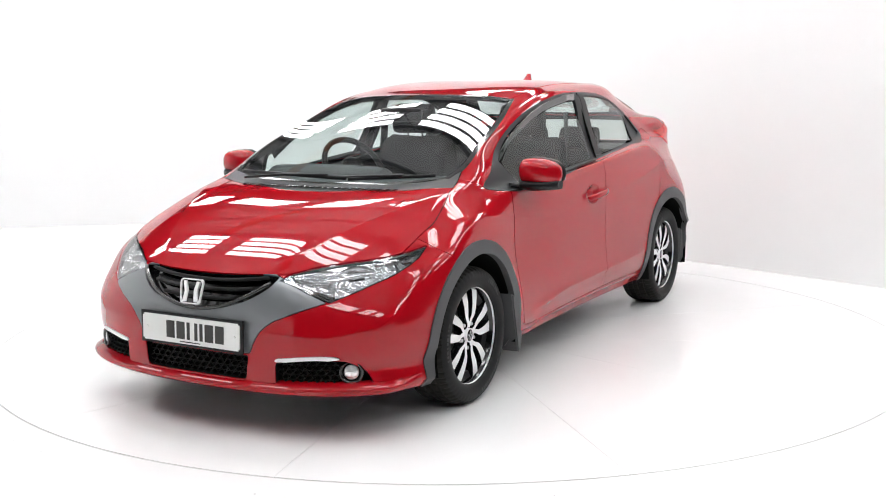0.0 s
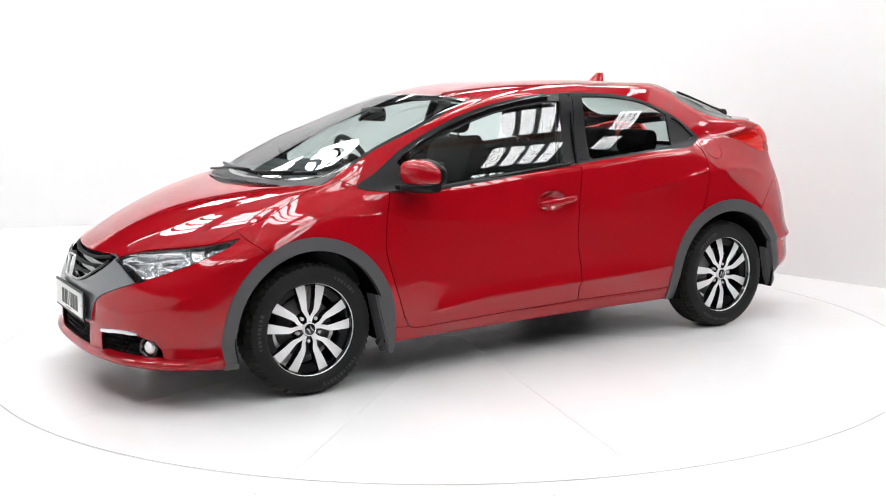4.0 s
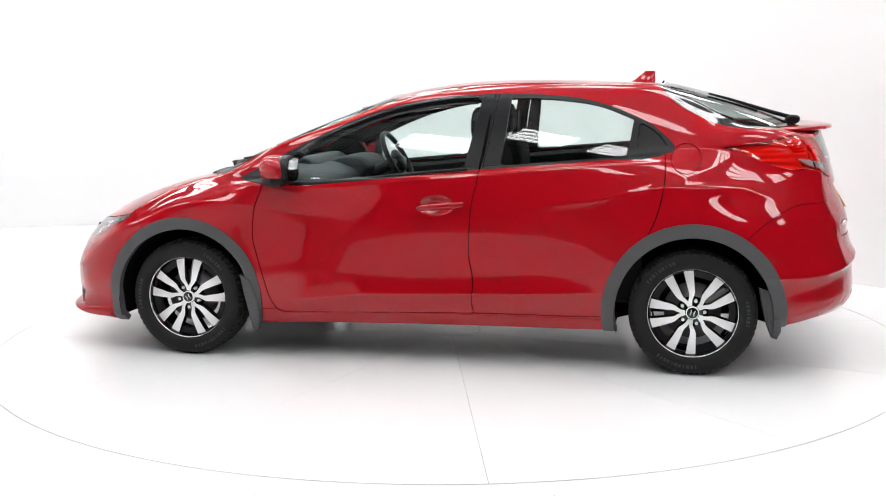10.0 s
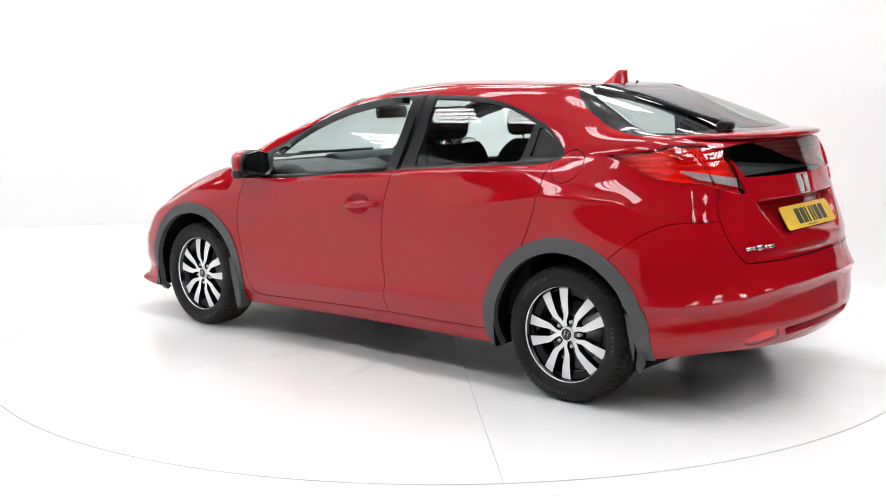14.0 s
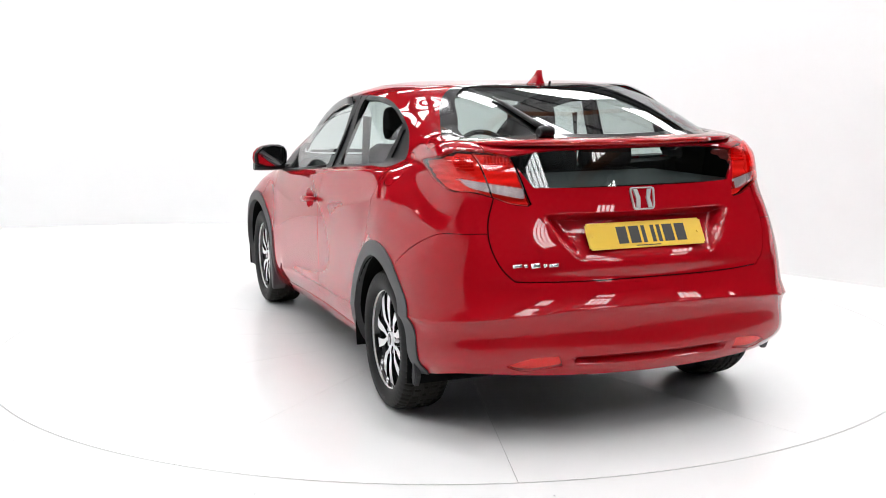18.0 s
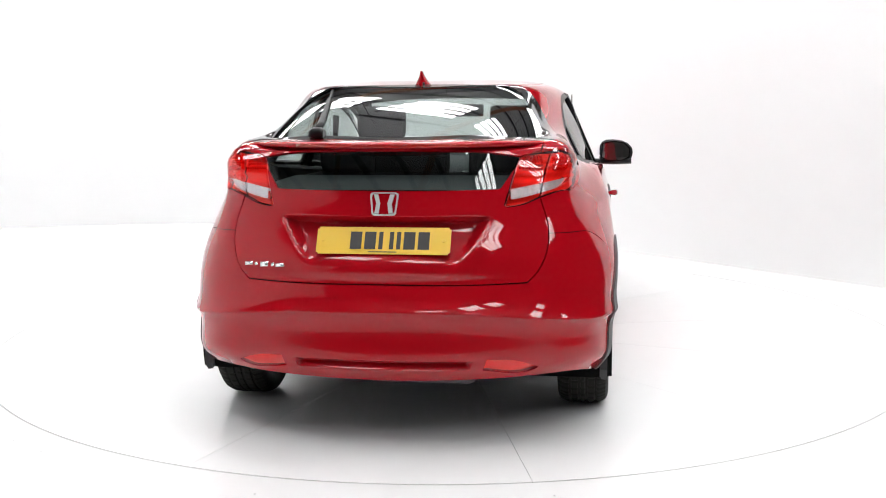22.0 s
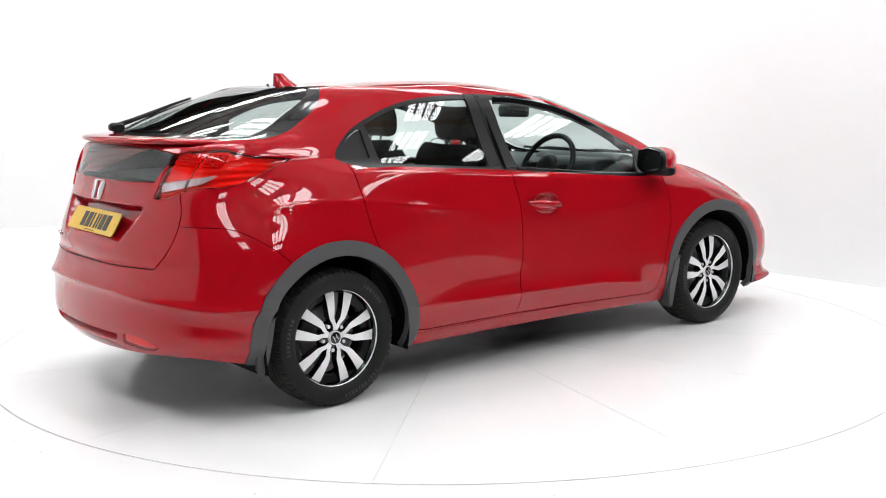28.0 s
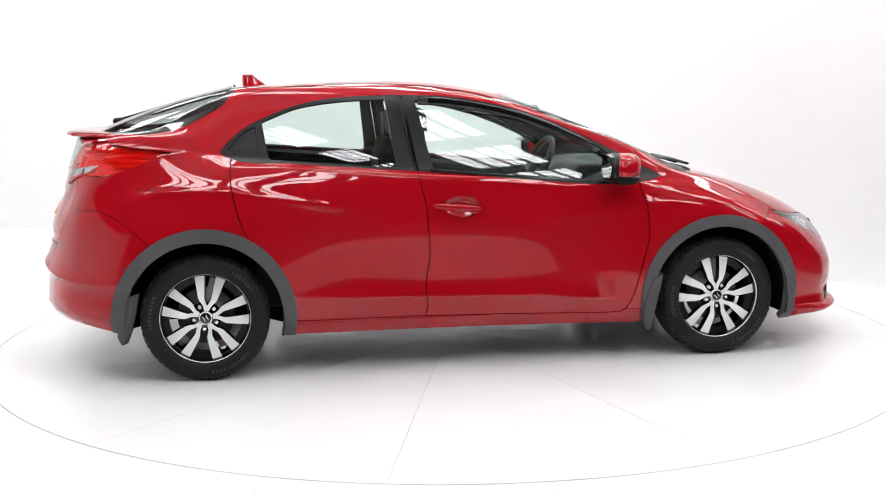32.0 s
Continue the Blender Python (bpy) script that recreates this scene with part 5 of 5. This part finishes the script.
# ---- wheel wells, mud flaps, underside ----
for sx in (1, -1):
    for s in SIDES:
        bm = bmesh.new()
        n = 28
        rings = []
        for y, r in ((.875, .372), (.80, .385), (.50, .385), (.48, .05)):
            rings.append([bm.verts.new((sx * AXLE + r * math.cos(math.radians(a)), s * y, max(.19, HUBZ + r * math.sin(math.radians(a))))) for a in np.linspace(-15, 195, n)])
        for a, b in zip(rings, rings[1:]):
            for i in range(n - 1):
                bm.faces.new((a[i], a[i + 1], b[i + 1], b[i])).smooth = True
        part("arch_liner", bm, MATT, car, "black wheel-arch liner")
        # mud flap behind the wheel
        x0 = sx * AXLE - (.36 if sx > 0 else .355)
        bm = bmesh.new()
        zb = .150 if sx > 0 else .195
        flap = [(.045, .44), (.045, .44), (-.012, .42), (-.045, .32), (-.056, .24), (-.052, zb + .03), (-.036, zb), (-.018, zb + .006), (.006, .26), (.03, .36)]
        outer = [bm.verts.new((x0 + a, s * (.884 if sx > 0 else .856), z)) for a, z in flap[1:]]
        inner = [bm.verts.new((x0 + a + .012, s * (.80 if sx > 0 else .825), z)) for a, z in flap[1:]]
        bm.faces.new(outer), bm.faces.new(inner[::-1])
        for i in range(len(outer)):
            bm.faces.new((outer[i - 1], outer[i], inner[i], inner[i - 1]))
        bmesh.ops.recalc_face_normals(bm, faces=bm.faces)
        bmesh.ops.bevel(bm, geom=[e for e in bm.edges if abs(e.verts[0].co.y - e.verts[1].co.y) < .01], offset=.006, segments=2, affect="EDGES")
        part("mud_flap", bm, CLAD, car, "grey rubber mud flap")
bm = bmesh.new()
bmesh.ops.create_cube(bm, size=1, matrix=Matrix.Translation((0.02, 0, .235)) @ Matrix.Diagonal((1.5, 1.56, .03, 1)))
bmesh.ops.create_cube(bm, size=1, matrix=Matrix.Translation((0.02, 0, .262)) @ Matrix.Diagonal((3.72, 1.0, .05, 1)))
bmesh.ops.bevel(bm, geom=bm.edges[:], offset=.01, segments=1, affect="EDGES")
part("underbody", bm, MATT, car, "black underbody")
for y, z, r in ((.42, .20, .03),):
    part("silencer", lathe([(.0005, -.22), (.075, -.22), (.085, -.2), (.085, .2), (.075, .22), (.0005, .22)], 20), IRON, car, "dull steel exhaust silencer").matrix_basis = pose(-1.76, -.1, .27)

# ---- mirrors, handles, wipers, aerial, spoiler ----
def pod(profile, steps=28):
    """A closed rounded body lofted along y from (y, centre x, centre z, half depth, half height) with squarish sections."""
    bm = bmesh.new()
    loops = []
    for y, cx, cz, a, b in profile:
        loop = []
        for i in range(steps):
            t = 2 * math.pi * i / steps
            c, d = math.cos(t), math.sin(t)
            e = 0.75
            loop.append(bm.verts.new((cx + a * math.copysign(abs(c) ** e, c), y, cz + b * math.copysign(abs(d) ** e, d))))
        loops.append(loop)
    for p, q in zip(loops, loops[1:]):
        for i in range(steps):
            bm.faces.new((p[i - 1], p[i], q[i], q[i - 1])).smooth = True
    bm.faces.new(loops[0]), bm.faces.new(loops[-1][::-1])
    bmesh.ops.recalc_face_normals(bm, faces=bm.faces)
    return bm


def flipped(bm, s):
    if s < 0:
        bmesh.ops.scale(bm, vec=(1, -1, 1), verts=bm.verts)
        bmesh.ops.reverse_faces(bm, faces=bm.faces)
    return bm


for s in SIDES:
    mir = new("door_mirror")
    mir.parent = car
    mir["label"] = "red door mirror with black lower edge"
    shape = [(.815, .735, .992, .018, .026), (.83, .740, .993, .045, .050), (.855, .748, .995, .062, .060), (.90, .750, .994, .068, .063), (.95, .742, .990, .062, .060), (.985, .730, .985, .046, .050), (1.008, .715, .980, .022, .032), (1.014, .712, .979, .004, .010)]
    shape = [(y, x + .012, z, a * 1.22, b) for y, x, z, a, b in shape]
    part("mirror_cap", flipped(pod(shape), s), RED, mir)
    rear = [(y, x - .048, z, a * .42, b * 1.0 + .001) for y, x, z, a, b in shape]
    part("mirror_shell", flipped(pod(rear), s), BLACK, mir, "black rear mirror shell")
    low = [(y, x - .002, .930 - .0 * k, a * 1.02, .028 - .002 * abs(k - 3)) for k, (y, x, z, a, b) in enumerate(shape[:-1])]
    part("mirror_skirt", flipped(pod(low), s), BLACK, mir, "black lower mirror shell")
    part("mirror_arm", flipped(bar([(.80, .775, .925), (.77, .81, .922), (.75, .86, .918)], [.07, .06, .05], [.022, .026, .026]), s), BLACK, mir, "black mirror arm")
    bm = bmesh.new()
    out = [(.822, .950), (.830, 1.038), (.90, 1.052), (.968, 1.042), (1.002, 1.005), (.998, .950), (.95, .928), (.86, .928)]
    face = [bm.verts.new((.668 - .02 * (y - .83), y, z)) for y, z in out]
    bm.faces.new(face)
    back = [bm.verts.new((.70 - .02 * (y - .83), y, z)) for y, z in out]
    for i in range(8):
        bm.faces.new((face[i - 1], face[i], back[i], back[i - 1]))
    bmesh.ops.recalc_face_normals(bm, faces=bm.faces)
    part("mirror_frame", flipped(bm, s), GLOSS, mir)
    bm = bmesh.new()
    inn = [(.91 + (y - .91) * .9, .99 + (z - .99) * .88) for y, z in out]
    bm.faces.new([bm.verts.new((.6660 - .02 * (y - .83), y, z)) for y, z in inn[::-1]])
    part("mirror_glass", flipped(bm, s), MIRROR, mir, "mirror glass")
    part("turn_lamp", flipped(bar([(.80, .87, .956), (.806, .92, .955), (.795, .965, .952)], .012, .007), s), CLEARLENS, mir, "thin clear indicator strip")

    grip = [(.044, .872, .797), (.030, .884, .798), (.005, .896, .801), (-.04, .903, .806), (-.10, .905, .812), (-.155, .900, .817), (-.182, .890, .819), (-.194, .874, .820)]
    part("door_handle", flipped(bar(grip, [.010, .016, .020, .020, .020, .020, .016, .010], [.014, .024, .029, .031, .031, .029, .025, .014]), s), RED, doors["f", s], "body-coloured pull handle")
    part("weather_strip", flipped(bar([(.70, .806, .906), (.43, .812, .926), (.036, .815, .966), (-.2, .813, .987)], .012, .014), s), BLACK, doors["f", s])
    # smoked wind deflector along the window's upper edge
    rail = [(.74, .668, 1.040), (.611, .655, 1.120), (.465, .650, 1.187), (.32, .645, 1.242), (.176, .645, 1.283), (.032, .648, 1.311), (-.111, .651, 1.330), (-.235, .652, 1.334)]
    part("wind_deflector", flipped(bar([(x, y + .014, z - .012) for x, y, z in rail], .004, .042), s), GLOSS, doors["f", s], "smoked wind deflector")

# front wipers
for pts in (([(1.285, -.42, .950), (1.262, -.2, .968), (1.262, .05, .972)], [(1.18, -.52, .975), (1.245, -.15, .972), (1.262, .16, .966)]),
            ([(1.235, .10, .962), (1.215, .3, .973), (1.18, .42, .977)], [(1.245, .16, .962), (1.195, .36, .972), (1.12, .56, .982)])):
    arm = part("front_wiper", bar([(x, y, z + .012) for x, y, z in pts[0]], .022, .012), BLACK, car, "black windscreen wiper")
    part("wiper_blade", bar([(x, y, z + .006) for x, y, z in pts[1]], .014, .016), BLACK, arm)
for k in range(26):
    y = -.42 + .034 * k
    if abs(y) < .45:
        x = 1.335 - .30 * y * y
        part("cowl_slot", bar([(x, y - .011, .9345 - .02 * y * y), (x, y + .011, .9345 - .02 * y * y)], .04, .006), GLOSS, car)
# rear wiper
wiper = part("rear_wiper", bar([(-1.765, .315, 1.222), (-1.68, .322, 1.246), (-1.45, .352, 1.318), (-1.36, .365, 1.343)], [.03, .028, .018, .014], [.022, .02, .014, .01]), BLACK, car, "black rear wiper arm")
part("wiper_blade", bar([(-1.60, .332, 1.250), (-1.40, .358, 1.312), (-1.17, .395, 1.372)], .016, .02), BLACK, wiper)
part("wiper_pivot", pod([(.285, -1.775, 1.208, .028, .016), (.30, -1.775, 1.212, .036, .022), (.33, -1.775, 1.212, .036, .022), (.345, -1.775, 1.208, .026, .016)]), BLACK, wiper)

# shark-fin aerial
bm = bmesh.new()
loops = []
for q in range(9):
    f = q / 8
    z = 1.395 + .068 * f
    x0, x1 = -.938 - .098 * f ** 0.8, -1.090 + .003 * f
    w = .026 * (1 - f) ** 1.6 + .010 * (1 - f) + .0045
    loops.append([bm.verts.new(((x0 + x1) / 2 + (x0 - x1) / 2 * math.cos(t), w * math.sin(t), z)) for t in np.linspace(0, 2 * math.pi, 20, endpoint=False)])
for a, b in zip(loops, loops[1:]):
    for i in range(20):
        bm.faces.new((a[i - 1], a[i], b[i], b[i - 1])).smooth = True
bm.faces.new(loops[-1])
bmesh.ops.recalc_face_normals(bm, faces=bm.faces)
part("aerial_fin", bm, RED, car, "red shark-fin aerial")
part("washer_jet", bar([(-1.125, -.02, 1.39), (-1.135, -.02, 1.41)], .01, .01), BLACK, car)

# spoiler across the tailgate
bm = bmesh.new()
loops = []
for y in np.linspace(-.63, .63, 41):
    q = abs(y) / .63
    dx = .245 * q ** 2.2
    drop = .004 * q ** 3
    sec = [(-1.80, 1.183), (-1.88, 1.188), (-1.95, 1.187), (-1.990, 1.182), (-1.998, 1.177), (-1.996, 1.166), (-1.984, 1.161), (-1.94, 1.158), (-1.86, 1.156)]
    t = 1 - .55 * q ** 6
    loops.append([bm.verts.new((x * t + -1.86 * (1 - t) + dx, y, z * t + 1.168 * (1 - t) - drop)) for x, z in sec])
for a, b in zip(loops, loops[1:]):
    for i in range(len(a) - 1):
        bm.faces.new((a[i], a[i + 1], b[i + 1], b[i])).smooth = True
bmesh.ops.recalc_face_normals(bm, faces=bm.faces)
wing_bar = part("spoiler", bm, RED, gate, "red tailgate spoiler")
part("brake_strip", bar([(-1.9945 + .245 * (abs(y) / .63) ** 2.2, y, 1.1705 - .004 * (abs(y) / .63) ** 3) for y in np.linspace(-.36, .36, 25)], .008, .013), LENSRED, gate, "red high-level brake light strip")

# ---- cabin ----
def cushion(name, profile, half, parent, material, label="", taper=0.85):
    """A padded body: an outline in side view (x, z), rounded across the width."""
    P = curve2(profile, 4)
    c = P.mean(0)
    bm = bmesh.new()
    loops = []
    for y, k in ((-1.0, .80), (-.96, .92), (-.8, 1.0), (-.4, .985), (0, .97), (.4, .985), (.8, 1.0), (.96, .92), (1.0, .80)):
        loops.append([bm.verts.new((c[0] + (x - c[0]) * k, y * half, c[1] + (z - c[1]) * k)) for x, z in P])
    for a, b in zip(loops, loops[1:]):
        for i in range(len(a)):
            bm.faces.new((a[i - 1], a[i], b[i], b[i - 1])).smooth = True
    bm.faces.new(loops[0]), bm.faces.new(loops[-1][::-1])
    bmesh.ops.recalc_face_normals(bm, faces=bm.faces)
    return part(name, bm, material, parent, label)


for y in (.36, -.36):
    seat = new("front_seat")
    seat.parent = car
    seat.matrix_basis = pose(0, y, 0)
    seat["label"] = "dark fabric front seat"
    cushion("seat_cushion", [(.32, .50), (.28, .56), (.0, .54), (-.2, .52), (-.22, .42), (.0, .40), (.26, .42)], .25, seat, FABRIC)
    cushion("seat_back", [(-.12, .50), (-.06, .62), (-.14, .85), (-.20, 1.06), (-.28, 1.10), (-.33, 1.02), (-.30, .75), (-.24, .50)], .235, seat, FABRIC)
    cushion("headrest", [(-.17, 1.12), (-.155, 1.20), (-.18, 1.275), (-.24, 1.285), (-.27, 1.22), (-.25, 1.12)], .125, seat, FABRIC)
    for q in (-.05, .05):
        part("headrest_post", bar([(-.235, q, 1.05), (-.215, q, 1.14)], .012, .012), CHROME, seat)
    cushion("seat_base", [(.2, .42), (.2, .22), (-.25, .22), (-.25, .42)], .21, seat, BLACK)
bench = new("rear_seat")
bench.parent = car
bench["label"] = "dark fabric rear bench seat"
cushion("seat_cushion", [(-.45, .50), (-.5, .56), (-.9, .52), (-.95, .40), (-.5, .40)], .62, bench, FABRIC)
cushion("seat_back", [(-.86, .50), (-.84, .62), (-.98, .98), (-1.04, 1.0), (-1.10, .95), (-1.02, .50)], .60, bench, FABRIC)
for y in (.36, 0, -.36):
    ob = cushion("headrest", [(-1.0, 1.0), (-.99, 1.06), (-1.03, 1.125), (-1.09, 1.12), (-1.10, 1.02)], .12, bench, FABRIC)
    ob.matrix_basis = pose(0, y, 0)
dash = cushion("dashboard", [(1.18, .90), (1.05, .955), (.88, .965), (.74, .945), (.64, .90), (.60, .82), (.62, .62), (.80, .45), (1.18, .45)], .66, car, DASH, "dark grey dashboard")
cushion("instrument_hood", [(.82, .95), (.70, .985), (.60, .965), (.58, .90), (.66, .84), (.82, .86)], .20, dash, DASH).matrix_basis = pose(0, -.36, 0)
cushion("upper_display", [(.98, .955), (.93, .990), (.84, .985), (.80, .945), (.95, .93)], .34, dash, DASH).matrix_basis = pose(0, -.2, 0)
for y in (.56, .15, -.02, -.58):
    part("air_vent", bar([(.615, y - .045, .845), (.615, y + .045, .845)], .02, .055), GLOSS, dash)
cushion("centre_console", [(.66, .80), (.60, .70), (.45, .56), (-.2, .54), (-.22, .40), (.66, .40)], .10, car, DASH, "dark centre console")
part("gear_lever", bar([(.36, 0, .55), (.34, 0, .66), (.33, 0, .72)], [.02, .018, .04], [.02, .018, .04]), GLOSS, car, "black gear lever")
wheel_root = new("steering_wheel")
wheel_root.parent = car
wheel_root["label"] = "black three-spoke steering wheel"
wheel_root.matrix_basis = pose(.44, -.36, .945, 0, -62, 0)
bm = bmesh.new()
R, r, n, k = .185, .016, 48, 10
vs = [[bm.verts.new(((R + r * math.cos(b)) * math.cos(a), (R + r * math.cos(b)) * math.sin(a), r * math.sin(b))) for b in np.linspace(0, 2 * math.pi, k, endpoint=False)] for a in np.linspace(0, 2 * math.pi, n, endpoint=False)]
for i in range(n):
    for j in range(k):
        bm.faces.new((vs[i - 1][j - 1], vs[i][j - 1], vs[i][j], vs[i - 1][j])).smooth = True
bmesh.ops.recalc_face_normals(bm, faces=bm.faces)
part("wheel_ring", bm, BLACK, wheel_root)
bm = bmesh.new()
bmesh.ops.create_uvsphere(bm, u_segments=20, v_segments=10, radius=.075, matrix=Matrix.Diagonal((1, 1, .45, 1)))
for f in bm.faces:
    f.smooth = True
part("wheel_boss", bm, BLACK, wheel_root)
for a in (90, -90, 180):
    c, d = math.cos(math.radians(a)), math.sin(math.radians(a))
    part("wheel_spoke", bar([(c * .05, d * .05, 0), (c * .18, d * .18, 0)], .03, .016), BLACK, wheel_root)
part("steering_column", bar([(.48, -.36, .93), (.72, -.36, .82)], .07, .07), BLACK, car)
rv = part("inner_mirror", pod([(-.12, .515, 1.243, .012, .03), (-.11, .515, 1.243, .02, .036), (0, .52, 1.245, .024, .038), (.11, .515, 1.243, .02, .036), (.12, .515, 1.243, .012, .03)]), BLACK, car, "black rear-view mirror")
part("mirror_stem", bar([(.53, 0, 1.26), (.60, 0, 1.215)], .02, .02), BLACK, rv)
for s in SIDES:
    # inner door cards, roof lining rails and boot sides
    bm = bmesh.new()
    a = [(.78, .92), (.40, .915), (0, .955), (-.25, .975), (-.8, 1.025), (-1.05, 1.05), (-1.05, .35), (.80, .35)]
    o = [bm.verts.new((x, s * .755, z - .01)) for x, z in a]
    i_ = [bm.verts.new((x, s * .70, z - .03)) for x, z in a]
    bm.faces.new(o), bm.faces.new(i_[::-1])
    for k in range(len(a)):
        bm.faces.new((o[k - 1], o[k], i_[k], i_[k - 1]))
    bmesh.ops.recalc_face_normals(bm, faces=bm.faces)
    part("door_card", bm, FABRIC, car, "dark inner door lining")
    part("seat_belt", bar([(-.27, s * .60, 1.24), (-.26, s * .62, .95), (-.22, s * .63, .55)], .004, .045), BLACK, car)
bm = bmesh.new()
bmesh.ops.create_grid(bm, x_segments=8, y_segments=8, size=1, matrix=Matrix.Translation((-1.45, 0, .985)) @ Matrix.Diagonal((.36, .60, 1, 1)))
part("parcel_shelf", bm, DASH, car, "dark parcel shelf")
LINER = push(both(ROOF_P), -0.03)
panel("roof_lining", LINER, LINING, car, "pale grey roof lining", rim=0)




def motions():
    rows = [(t, pose(0, 0, 0, 0, 0, START + RATE * t)) for t in range(33)]
    walk(turntable, rows)
    walk(car, [(t, m @ pose(*SEAT)) for t, m in rows])


motions()
